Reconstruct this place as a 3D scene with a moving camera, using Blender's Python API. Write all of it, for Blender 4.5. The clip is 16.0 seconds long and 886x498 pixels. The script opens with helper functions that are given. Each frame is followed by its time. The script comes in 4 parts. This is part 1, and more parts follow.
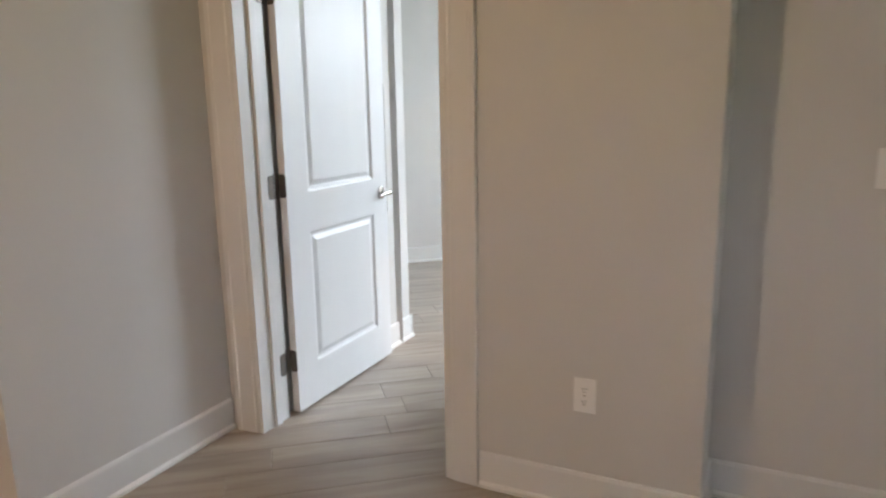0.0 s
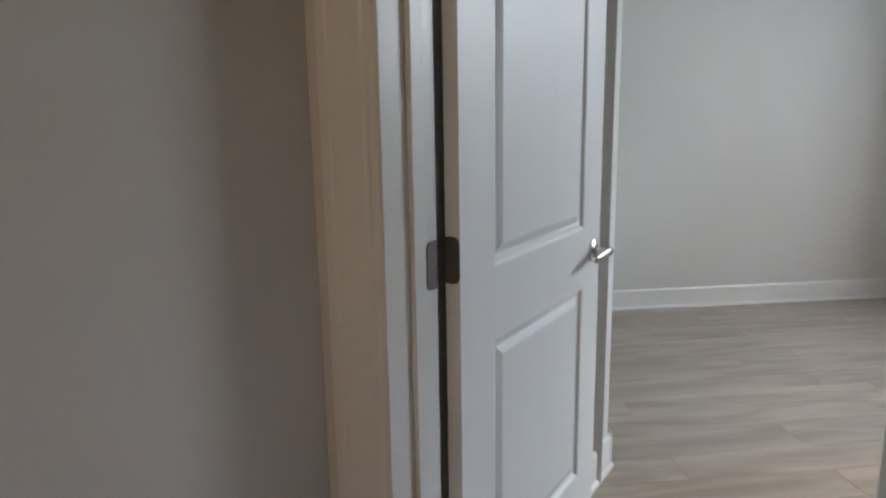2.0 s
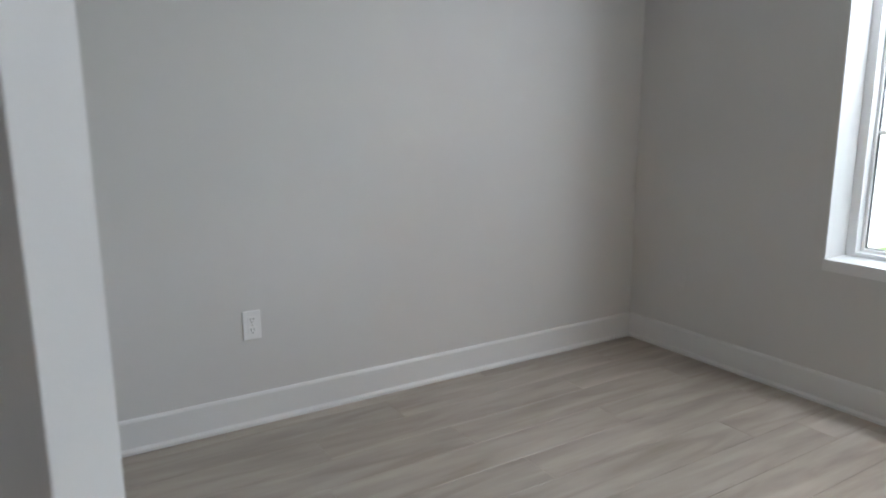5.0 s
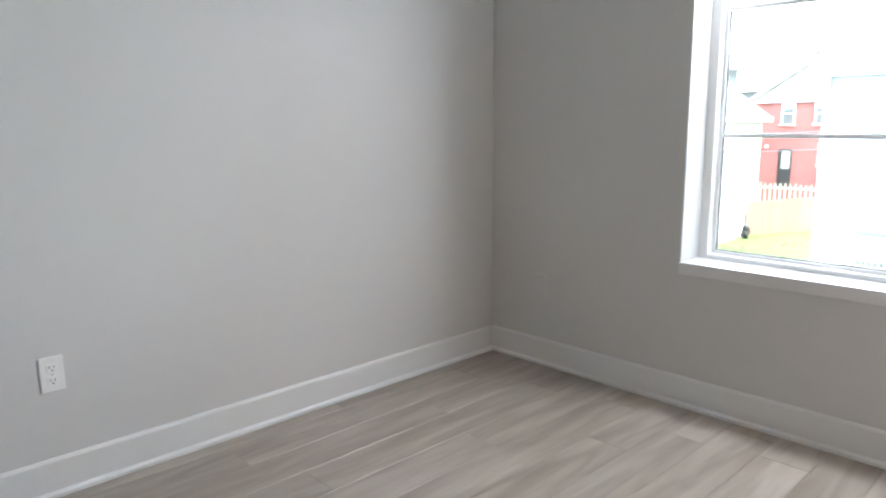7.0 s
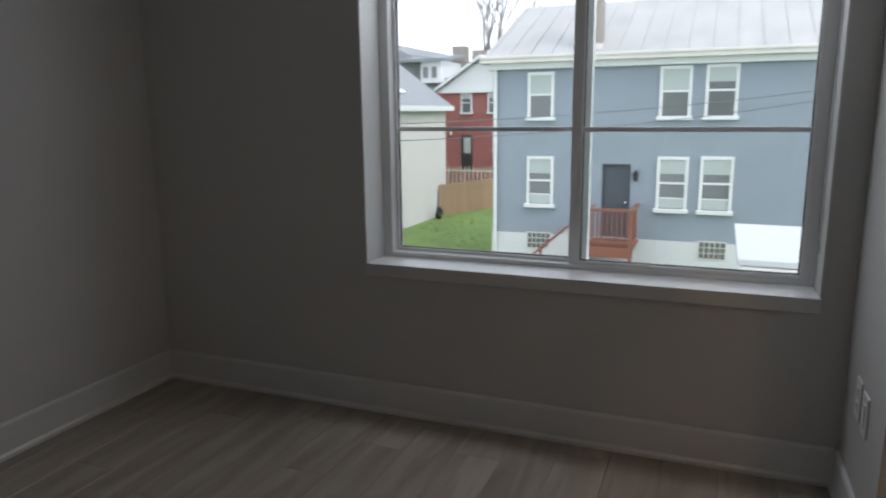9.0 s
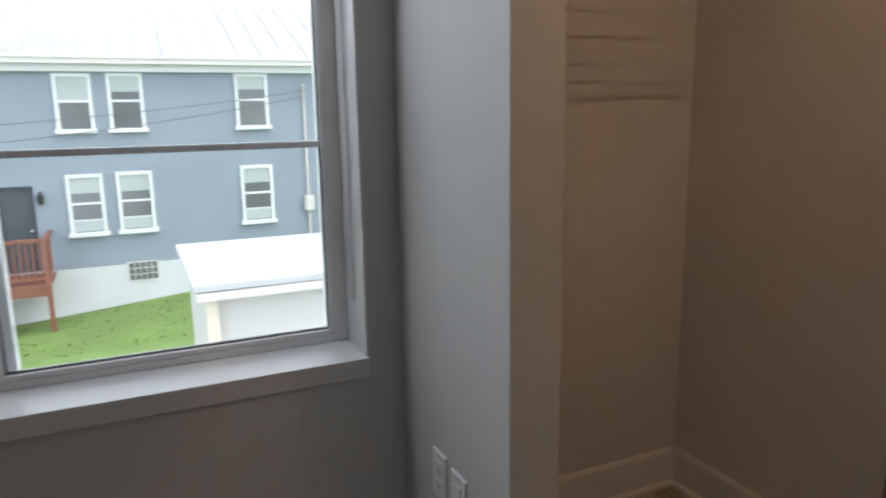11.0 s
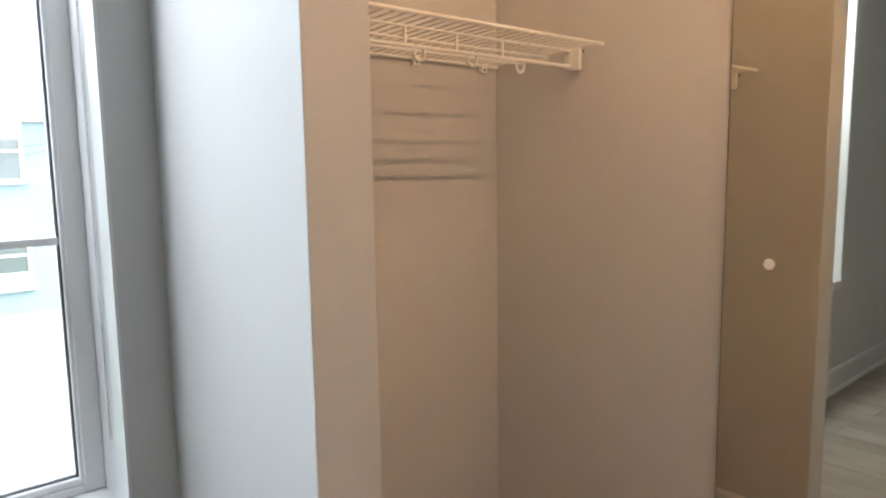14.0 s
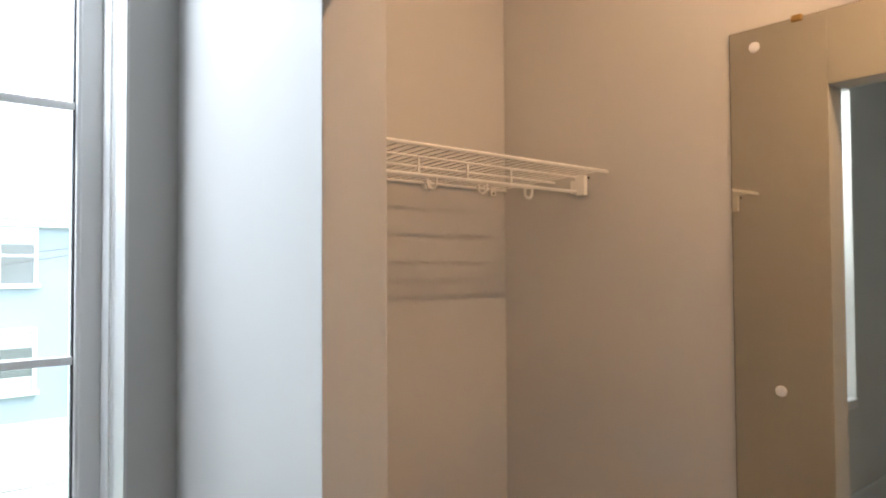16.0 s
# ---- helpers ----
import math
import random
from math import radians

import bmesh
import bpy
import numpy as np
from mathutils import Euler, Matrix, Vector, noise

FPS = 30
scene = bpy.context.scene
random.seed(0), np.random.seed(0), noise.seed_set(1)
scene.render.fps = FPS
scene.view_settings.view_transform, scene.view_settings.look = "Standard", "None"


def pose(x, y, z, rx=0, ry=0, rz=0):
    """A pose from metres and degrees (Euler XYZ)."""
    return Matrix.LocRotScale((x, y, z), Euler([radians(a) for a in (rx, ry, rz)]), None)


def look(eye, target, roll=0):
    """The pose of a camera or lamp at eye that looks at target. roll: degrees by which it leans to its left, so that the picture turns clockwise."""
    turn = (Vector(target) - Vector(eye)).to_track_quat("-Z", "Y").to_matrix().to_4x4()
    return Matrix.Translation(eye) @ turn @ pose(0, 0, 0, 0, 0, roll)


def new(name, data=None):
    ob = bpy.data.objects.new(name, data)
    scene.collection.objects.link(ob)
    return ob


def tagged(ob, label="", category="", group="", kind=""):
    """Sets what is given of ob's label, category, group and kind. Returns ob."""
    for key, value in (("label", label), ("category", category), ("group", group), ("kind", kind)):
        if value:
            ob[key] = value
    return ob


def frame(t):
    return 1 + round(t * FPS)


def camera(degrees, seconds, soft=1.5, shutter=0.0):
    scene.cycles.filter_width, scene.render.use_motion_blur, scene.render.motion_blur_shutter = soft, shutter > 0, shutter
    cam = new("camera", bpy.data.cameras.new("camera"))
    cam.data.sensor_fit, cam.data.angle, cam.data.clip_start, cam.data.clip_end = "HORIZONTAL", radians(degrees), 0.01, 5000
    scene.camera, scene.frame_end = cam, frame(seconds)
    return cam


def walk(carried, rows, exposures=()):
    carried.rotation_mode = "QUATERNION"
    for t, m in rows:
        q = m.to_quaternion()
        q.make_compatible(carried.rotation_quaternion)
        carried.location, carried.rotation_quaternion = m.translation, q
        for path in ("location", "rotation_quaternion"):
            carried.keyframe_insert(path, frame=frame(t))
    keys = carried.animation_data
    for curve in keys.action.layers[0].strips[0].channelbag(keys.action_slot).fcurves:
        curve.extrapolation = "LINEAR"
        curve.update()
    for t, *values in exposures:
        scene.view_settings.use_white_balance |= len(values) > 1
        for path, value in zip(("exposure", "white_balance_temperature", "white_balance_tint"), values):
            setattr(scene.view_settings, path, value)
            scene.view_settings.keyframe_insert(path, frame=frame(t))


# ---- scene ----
cam = camera(65.5, 16.0, soft=2.0, shutter=0.4)
PATH = [
    (0, (-3.478, -2.983, 1.330), (-3.035, -1.076, 0.921), -1.0),
    (0.5, (-3.530, -2.616, 1.352), (-3.200, -0.691, 0.919), -1.2),
    (1, (-3.525, -2.229, 1.350), (-3.277, -0.287, 0.942), -0.8),
    (1.5, (-3.607, -1.802, 1.340), (-3.406, 0.140, 0.909), -1.0),
    (2, (-3.644, -1.423, 1.320), (-3.431, 0.524, 0.915), -0.9),
    (2.5, (-3.587, -1.060, 1.319), (-3.327, 0.879, 0.906), -0.6),
    (3, (-3.495, -0.736, 1.311), (-3.058, 1.169, 0.889), -0.3),
    (3.5, (-3.378, -0.542, 1.325), (-2.644, 1.274, 0.920), -1.1),
    (4.2, (-3.114, -0.108, 1.228), (-2.142, 1.596, 0.837), -0.6),
    (6.3, (-2.642, 0.322, 1.245), (-1.515, 1.927, 0.854), -0.7),
    (6.5, (-2.631, 0.369, 1.235), (-1.426, 1.918, 0.849), -0.6),
    (7, (-2.683, 0.352, 1.199), (-1.318, 1.769, 0.844), -0.4),
    (7.5, (-2.632, 0.288, 1.218), (-1.172, 1.605, 0.853), -0.5),
    (8, (-2.655, 0.261, 1.22), (-1.064, 1.415, 0.853), -0.7),
    (8.5, (-2.577, 0.31, 1.199), (-0.869, 1.278, 0.819), -0.7),
    (9, (-2.384, 0.415, 1.217), (-0.564, 1.146, 0.824), -0.6),
    (9.5, (-2.183, 0.532, 1.203), (-0.279, 1.001, 0.81), -0.5),
    (10, (-1.971, 0.635, 1.215), (-0.01, 0.636, 0.824), -0.3),
    (10.2, (-1.877, 0.651, 1.208), (0.073, 0.44, 0.816), -0.4),
    (12.3, (-1.325, 0.467, 1.225), (0.206, -0.768, 0.850), -1.2),
    (12.5, (-1.320, 0.468, 1.223), (0.181, -0.800, 0.850), -1.1),
    (13, (-1.325, 0.459, 1.238), (0.161, -0.834, 0.892), -1.2),
    (13.5, (-1.330, 0.467, 1.269), (0.151, -0.835, 0.936), -0.7),
    (14, (-1.341, 0.467, 1.290), (0.147, -0.845, 1.039), -0.8),
    (14.5, (-1.346, 0.475, 1.304), (0.144, -0.852, 1.177), -0.6),
    (15, (-1.357, 0.481, 1.310), (0.136, -0.849, 1.309), -0.4),
    (15.5, (-1.357, 0.490, 1.330), (0.139, -0.837, 1.382), -0.4),
    (16, (-1.352, 0.486, 1.325), (0.159, -0.823, 1.382), -0.3),
]
EXPOSURES = [(0, 4.15, 6100, 10), (0.5, 3.95, 6100, 10), (1.5, 3.45, 6100, 10), (2.5, 3.1, 6000, 10), (3.5, 3.0, 6000, 10), (4.2, 3.05, 6000, 10),
             (6.3, 3.5, 6050, 12), (7.0, 3.6, 6050, 12), (7.5, 3.45, 6050, 12), (8.0, 2.75, 6100, 13), (8.5, 1.85, 6200, 13), (9.0, 1.15, 6250, 14),
             (9.5, 1.05, 6250, 15), (10.2, 1.1, 6250, 15), (12.3, 2.62, 6200, 10), (13.5, 2.95, 6100, 10), (15.0, 2.9, 6000, 10), (16.0, 2.82, 6000, 10)]
walk(cam, [(t, look(eye, target, roll)) for t, eye, target, roll in PATH], EXPOSURES)

# ---- light ----
world = bpy.data.worlds.new("overcast_sky")
scene.world = world
world.use_nodes = True
wn = world.node_tree.nodes
sky = wn.new("ShaderNodeTexSky")
sky.sky_type = "NISHITA"
sky.sun_disc = False
sky.sun_elevation = radians(48)
sky.sun_rotation = radians(200)
sky.air_density, sky.dust_density, sky.ozone_density = 1.0, 6.0, 1.0
soft_sky = wn.new("ShaderNodeMixRGB")
soft_sky.inputs[0].default_value = 0.8
soft_sky.inputs[2].default_value = (10.5, 11.2, 11.8, 1)
world.node_tree.links.new(sky.outputs[0], soft_sky.inputs[1])
world.node_tree.links.new(soft_sky.outputs[0], wn["Background"].inputs[0])
wn["Background"].inputs[1].default_value = 0.10
sun = new("sun", bpy.data.lights.new("sun", "SUN"))
sun.data.energy, sun.data.angle, sun.data.color = 0.55, radians(25), (1.0, 0.97, 0.92)
sun.matrix_world = look((-10, -20, 30), (0, 0, 0))


def bulb(name, x, y, z, watts, colour, size=0.12):
    lamp = new(name, bpy.data.lights.new(name, "POINT"))
    lamp.data.energy, lamp.data.color, lamp.data.shadow_soft_size = watts, colour, size
    lamp.matrix_world = pose(x, y, z)
    return lamp


bulb("closet_bulb", -1.22, -0.34, 2.36, 3.3, (1.0, 0.58, 0.29), 0.004)
bulb("hall_bulb", -4.85, -2.50, 2.3, 3.2, (1.0, 0.66, 0.40), 0.12)
# area lamp added in the top of the window opening, boosting the sky's light
skylight = new("window_fill_lamp", bpy.data.lights.new("window_fill_lamp", "AREA"))
skylight.data.shape, skylight.data.size, skylight.data.size_y = "RECTANGLE", 1.45, 0.30
skylight.data.energy, skylight.data.color = 5.0, (0.93, 0.97, 1.0)
skylight.matrix_world = look((0.30, 0.9, 2.10), (-1.4, 0.9, 0.5))

# ---- materials ----


def material(name, colour, rough=0.6, metal=0.0, spread=0.06, scale=8.0, fine=120.0, bump=0.05, stretch=(1, 1, 1), per_piece=0.0, coat=0.0, spec=0.5):
    """A paint, wood or stone: colour varied at two scales, fine relief, and by piece where asked."""
    m = bpy.data.materials.new(name)
    m.use_nodes = True
    n, l = m.node_tree.nodes, m.node_tree.links
    b = n["Principled BSDF"]
    geo = n.new("ShaderNodeTexCoord")
    mp = n.new("ShaderNodeMapping")
    mp.inputs["Scale"].default_value = stretch
    l.new(geo.outputs["Object"], mp.inputs[0])
    big, small = n.new("ShaderNodeTexNoise"), n.new("ShaderNodeTexNoise")
    big.inputs["Scale"].default_value, small.inputs["Scale"].default_value = scale, fine
    big.inputs["Detail"].default_value, small.inputs["Detail"].default_value = 3, 4
    l.new(mp.outputs[0], big.inputs[0]), l.new(mp.outputs[0], small.inputs[0])
    add = n.new("ShaderNodeMath")
    add.operation = "MULTIPLY_ADD"
    add.inputs[1].default_value = 0.35
    l.new(small.outputs[0], add.inputs[0]), l.new(big.outputs[0], add.inputs[2])
    ramp = n.new("ShaderNodeMapRange")
    ramp.inputs[1].default_value, ramp.inputs[2].default_value = 0.35, 1.0
    ramp.inputs[3].default_value, ramp.inputs[4].default_value = 1 - spread, 1 + spread
    l.new(add.outputs[0], ramp.inputs[0])
    value = ramp.outputs[0]
    if per_piece:
        info = n.new("ShaderNodeObjectInfo")
        pr = n.new("ShaderNodeMapRange")
        pr.inputs[3].default_value, pr.inputs[4].default_value = 1 - per_piece, 1 + per_piece
        mul = n.new("ShaderNodeMath")
        mul.operation = "MULTIPLY"
        l.new(info.outputs["Random"], pr.inputs[0]), l.new(pr.outputs[0], mul.inputs[0]), l.new(value, mul.inputs[1])
        value = mul.outputs[0]
    hsv = n.new("ShaderNodeHueSaturation")
    hsv.inputs["Color"].default_value = (*colour, 1)
    l.new(value, hsv.inputs["Value"])
    l.new(hsv.outputs[0], b.inputs["Base Color"])
    b.inputs["Roughness"].default_value, b.inputs["Metallic"].default_value = rough, metal
    b.inputs["Coat Weight"].default_value, b.inputs["Specular IOR Level"].default_value = coat, spec
    if bump:
        bp = n.new("ShaderNodeBump")
        bp.inputs["Strength"].default_value, bp.inputs["Distance"].default_value = bump, 0.004
        l.new(add.outputs[0], bp.inputs["Height"]), l.new(bp.outputs[0], b.inputs["Normal"])
    return m


def plank_wood():
    """Grey-brown vinyl planks: long streaks, darker cathedrals, each plank a tone of its own."""
    m = material("plank_wood", (0.34, 0.30, 0.255), 0.32, spread=0.08, scale=2.2, fine=55, bump=0.06, stretch=(0.55, 5.0, 1), per_piece=0.10, spec=0.45)
    n, l = m.node_tree.nodes, m.node_tree.links
    b = n["Principled BSDF"]
    hsv = [x for x in n if x.type == "HUE_SAT"][0]
    tc, info = n.new("ShaderNodeTexCoord"), n.new("ShaderNodeObjectInfo")
    off = n.new("ShaderNodeVectorMath")
    off.operation = "MULTIPLY_ADD"
    comb = n.new("ShaderNodeCombineXYZ")
    mul = n.new("ShaderNodeMath")
    mul.operation = "MULTIPLY"
    mul.inputs[1].default_value = 37.0
    l.new(info.outputs["Random"], mul.inputs[0]), l.new(mul.outputs[0], comb.inputs[0]), l.new(mul.outputs[0], comb.inputs[1])
    off.inputs[1].default_value = (1.2, 9.0, 1.0)
    l.new(tc.outputs["Object"], off.inputs[0]), l.new(comb.outputs[0], off.inputs[2])
    streak = n.new("ShaderNodeTexNoise")
    streak.inputs["Scale"].default_value, streak.inputs["Detail"].default_value, streak.inputs["Distortion"].default_value = 1.5, 5, 0.6
    l.new(off.outputs[0], streak.inputs[0])
    ramp = n.new("ShaderNodeValToRGB")
    ramp.color_ramp.elements[0].position, ramp.color_ramp.elements[0].color = 0.30, (0.72, 0.69, 0.66, 1)
    ramp.color_ramp.elements[1].position, ramp.color_ramp.elements[1].color = 0.68, (1.12, 1.12, 1.13, 1)
    l.new(streak.outputs[0], ramp.inputs[0])
    mix = n.new("ShaderNodeMixRGB")
    mix.blend_type, mix.inputs[0].default_value = "MULTIPLY", 1.0
    l.new(hsv.outputs[0], mix.inputs[1]), l.new(ramp.outputs[0], mix.inputs[2]), l.new(mix.outputs[0], b.inputs["Base Color"])
    return m


def clear_glass():
    m = bpy.data.materials.new("window_glass")
    m.use_nodes = True
    n, l = m.node_tree.nodes, m.node_tree.links
    n.remove(n["Principled BSDF"])
    a, g, mx, f = n.new("ShaderNodeBsdfTransparent"), n.new("ShaderNodeBsdfGlossy"), n.new("ShaderNodeMixShader"), n.new("ShaderNodeFresnel")
    g.inputs["Roughness"].default_value = 0.0
    a.inputs[0].default_value = (0.97, 0.985, 0.98, 1)
    l.new(f.outputs[0], mx.inputs[0]), l.new(a.outputs[0], mx.inputs[1]), l.new(g.outputs[0], mx.inputs[2])
    l.new(mx.outputs[0], n["Material Output"].inputs[0])
    return m


WALL = material("wall_paint", (0.57, 0.562, 0.55), 0.7, spread=0.025, scale=1.6, fine=260, bump=0.10)
TRIM = material("trim_paint", (0.66, 0.66, 0.655), 0.38, spread=0.02, scale=3, fine=60, bump=0.03)
DOOR = material("door_paint", (0.68, 0.69, 0.705), 0.42, spread=0.02, scale=2.5, fine=140, bump=0.07, stretch=(4, 4, 0.6))
CEIL = material("ceiling_paint", (0.72, 0.72, 0.715), 0.85, spread=0.02, scale=2, fine=200, bump=0.1)
PLANK = plank_wood()
GAP = material("floor_gap", (0.07, 0.06, 0.05), 0.9)
DARK = material("dark_parts_and_shade", (0.02, 0.02, 0.02), 0.6)
NICKEL = material("satin_nickel", (0.62, 0.60, 0.57), 0.24, 1.0, spread=0.03, scale=30, bump=0.02)
BRONZE = material("hinge_steel", (0.15, 0.13, 0.115), 0.48, 0.8, spread=0.08, scale=60, bump=0.05)
PLATE = material("plate_plastic", (0.78, 0.78, 0.775), 0.3, spread=0.01, bump=0.0)
VINYL = material("window_vinyl", (0.84, 0.845, 0.845), 0.35, spread=0.015, scale=4, bump=0.02)
GASKET = material("gasket", (0.10, 0.10, 0.105), 0.6)
GLASS = clear_glass()
WIRE = material("white_wire", (0.84, 0.83, 0.80), 0.35, spread=0.01, bump=0.0)
MIRROR = material("mirror_silver", (0.80, 0.78, 0.68), 0.02, 1.0, spread=0.0, bump=0.0)
EDGE = material("mirror_edge", (0.05, 0.055, 0.05), 0.3)
PAD = material("white_felt", (0.80, 0.79, 0.80), 0.9, spread=0.04, scale=200)
BRASS = material("clip_brass", (0.42, 0.27, 0.10), 0.35, 1.0)
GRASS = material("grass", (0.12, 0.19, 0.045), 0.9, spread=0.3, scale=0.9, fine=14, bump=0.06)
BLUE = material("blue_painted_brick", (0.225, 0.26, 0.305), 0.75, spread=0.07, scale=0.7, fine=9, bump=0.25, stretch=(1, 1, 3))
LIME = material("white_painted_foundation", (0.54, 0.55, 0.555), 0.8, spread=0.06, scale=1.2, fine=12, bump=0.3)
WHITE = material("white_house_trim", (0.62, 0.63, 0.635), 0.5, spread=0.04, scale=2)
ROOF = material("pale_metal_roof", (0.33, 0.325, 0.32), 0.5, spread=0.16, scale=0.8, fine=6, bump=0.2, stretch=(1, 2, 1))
SLATE = material("grey_shingle", (0.22, 0.235, 0.25), 0.85, spread=0.15, scale=1.5, fine=10, bump=0.3)
BRICK = material("red_brick", (0.27, 0.10, 0.09), 0.85, spread=0.2, scale=0.8, fine=9, bump=0.3, stretch=(1, 1, 3))
STUCCO = material("cream_stucco", (0.50, 0.49, 0.47), 0.85, spread=0.06, scale=0.6, fine=10, bump=0.2)
CEDAR = material("cedar_board", (0.28, 0.19, 0.115), 0.8, spread=0.2, scale=2, fine=20, bump=0.2, stretch=(3, 3, 0.5), per_piece=0.15)
GREYWOOD = material("weathered_picket", (0.55, 0.49, 0.40), 0.85, spread=0.15, scale=3, per_piece=0.12)
REDWOOD = material("stained_deck_wood", (0.20, 0.075, 0.05), 0.6, spread=0.14, scale=3, fine=30, bump=0.15)
SLATEDOOR = material("charcoal_door", (0.055, 0.065, 0.08), 0.5, spread=0.08)
PANE = material("dim_pane", (0.11, 0.12, 0.12), 0.12, spread=0.12, scale=1.2, bump=0.0, spec=0.8)
SHADE = material("pale_blind", (0.36, 0.40, 0.385), 0.7, spread=0.06)
SHEET = material("white_roof_sheet", (0.42, 0.43, 0.44), 0.6, spread=0.08, scale=1.5, fine=8, bump=0.2)
STONE = material("chimney_stucco", (0.27, 0.245, 0.22), 0.9, spread=0.12, scale=2, fine=14, bump=0.3)
BARK = material("bare_bark", (0.20, 0.18, 0.165), 0.9, spread=0.1)
CABLE = material("cable", (0.10, 0.10, 0.11), 0.6)
GUTTER = material("aged_gutter", (0.58, 0.55, 0.52), 0.5, spread=0.10, scale=2)
DIRT = material("bare_dirt", (0.25, 0.20, 0.13), 0.95, spread=0.25, scale=2, fine=20, bump=0.4)

# ---- builders ----
HALL = pose(0, 0, 0, 0, 0, -39)
ONE = Matrix()


def box(bm, x0, x1, y0, y1, z0, z1, bevel=0.0):
    r = bmesh.ops.create_cube(bm, size=1, matrix=Matrix.Translation(((x0 + x1) / 2, (y0 + y1) / 2, (z0 + z1) / 2)) @ Matrix.Diagonal((x1 - x0, y1 - y0, z1 - z0, 1)))
    if bevel:
        edges = list({e for v in r["verts"] for e in v.link_edges})
        bmesh.ops.bevel(bm, geom=edges, offset=bevel, segments=2, affect="EDGES", profile=0.6)


def rod(bm, a, b, radius, sides=8, end=None):
    a, b = Vector(a), Vector(b)
    d = b - a
    m = Matrix.Translation((a + b) / 2) @ d.to_track_quat("Z", "Y").to_matrix().to_4x4()
    bmesh.ops.create_cone(bm, cap_ends=True, segments=sides, radius1=radius, radius2=radius if end is None else end, depth=d.length, matrix=m)


def prism(bm, outline, lo, hi, axis="z"):
    """An outline of (a, b) pairs carried from lo to hi along an axis."""
    put = {"z": lambda a, b, c: (a, b, c), "y": lambda a, b, c: (a, c, b), "x": lambda a, b, c: (c, a, b)}[axis]
    low, high = [bm.verts.new(put(a, b, lo)) for a, b in outline], [bm.verts.new(put(a, b, hi)) for a, b in outline]
    bm.faces.new(low), bm.faces.new(high)
    for i in range(len(low)):
        k = (i + 1) % len(low)
        bm.faces.new((low[i], low[k], high[k], high[i]))
    bmesh.ops.recalc_face_normals(bm, faces=bm.faces)


def part(name, bm, mat, parent=None, label="", at=None, smooth=False):
    """One mesh object out of a bmesh, under a thing or a part."""
    me = bpy.data.meshes.new(name)
    bm.to_mesh(me)
    bm.free()
    me.materials.append(mat)
    if smooth:
        for p in me.polygons:
            p.use_smooth = True
    ob = new(name, me)
    if parent is not None:
        ob.parent = parent
    elif at is not None:
        ob.matrix_world = at
    if label:
        ob["label"] = label
    return ob


def boxes(name, mat, pieces, parent=None, label="", at=None, bevel=0.0):
    bm = bmesh.new()
    for p in pieces:
        box(bm, *p, bevel=bevel)
    return part(name, bm, mat, parent, label, at)


def thing(name, label, category, at=ONE, group="", kind=""):
    ob = new(name)
    ob.matrix_world = at
    return tagged(ob, label, category, group, kind)


def structure(name, mat, pieces, label, category, at=ONE, bevel=0.0):
    return tagged(boxes(name, mat, pieces, None, "", at, bevel), label, category, "", "structure")


# ---- the setting: walls, floor, ceiling ----
TOP = 2.46
LOW = -0.02
WX0, WX1, WY0, WY1, WZ0, WZ1 = 0.0, 0.32, 0.090, 1.705, 0.576, 2.28   # window opening
structure("wall_east", WALL, [(WX0, WX1, -0.109, WY0, LOW, TOP), (WX0, WX1, WY1, 2.95, LOW, TOP), (WX0, WX1, WY0, WY1, LOW, WZ0), (WX0, WX1, WY0, WY1, WZ1, TOP)],
          "pale grey painted wall around the wide bedroom window", "wall")
structure("wall_north", WALL, [(-3.9, -0.001, 2.757, 2.95, LOW, TOP)], "long pale grey painted bedroom wall with one outlet", "wall")
structure("wall_south", WALL, [(-0.541, -0.001, -0.109, 0, LOW, TOP), (-1.95, -0.541, -0.109, 0, 1.886, TOP), (-2.415, -1.95, -0.109, 0, LOW, TOP)],
          "pale grey painted wall with the wide closet opening", "wall", bevel=0.002)
structure("closet_wall_east", WALL, [(0.038, WX1, -1.2, -0.110, LOW, TOP)], "painted side wall inside the closet", "wall")
structure("closet_wall_back", WALL, [(-2.30, 0.037, -1.07, -0.957, LOW, TOP)], "painted back wall inside the closet", "wall")
structure("closet_wall_west", WALL, [(-2.415, -2.301, -1.07, -0.110, LOW, TOP)], "painted wall between closet and doorway", "wall")
# the slanted hall: v to the side, u along it
SIDE = -3.365
JL, JR, HEAD = -2.690, -1.812, 2.06
structure("wall_doorway", WALL, [(-2.85, JL, -2.44, -2.282, LOW, TOP), (JR, -0.965, -2.44, -2.282, LOW, TOP), (JL, JR, -2.44, -2.282, HEAD, TOP)],
          "pale painted hall wall with the bedroom doorway", "wall", HALL)
structure("wall_hall_recess", WALL, [(-1.085, 1.2, -2.17, -2.12, LOW, TOP), (-1.085, -0.965, -2.281, -2.17, LOW, TOP)], "pale painted recessed hall wall with a switch", "wall", HALL)
structure("wall_hall_side", WALL, [(-2.96, -2.84, SIDE, -2.441, LOW, TOP), (-4.3, -2.961, SIDE, SIDE + 0.12, LOW, TOP)], "pale painted side wall of the hall", "wall", HALL)
structure("wall_behind_door", WALL, [(-2.85, -2.702, -2.281, -1.111, LOW, TOP)], "short painted wall behind the open door", "wall", HALL, 0.002)
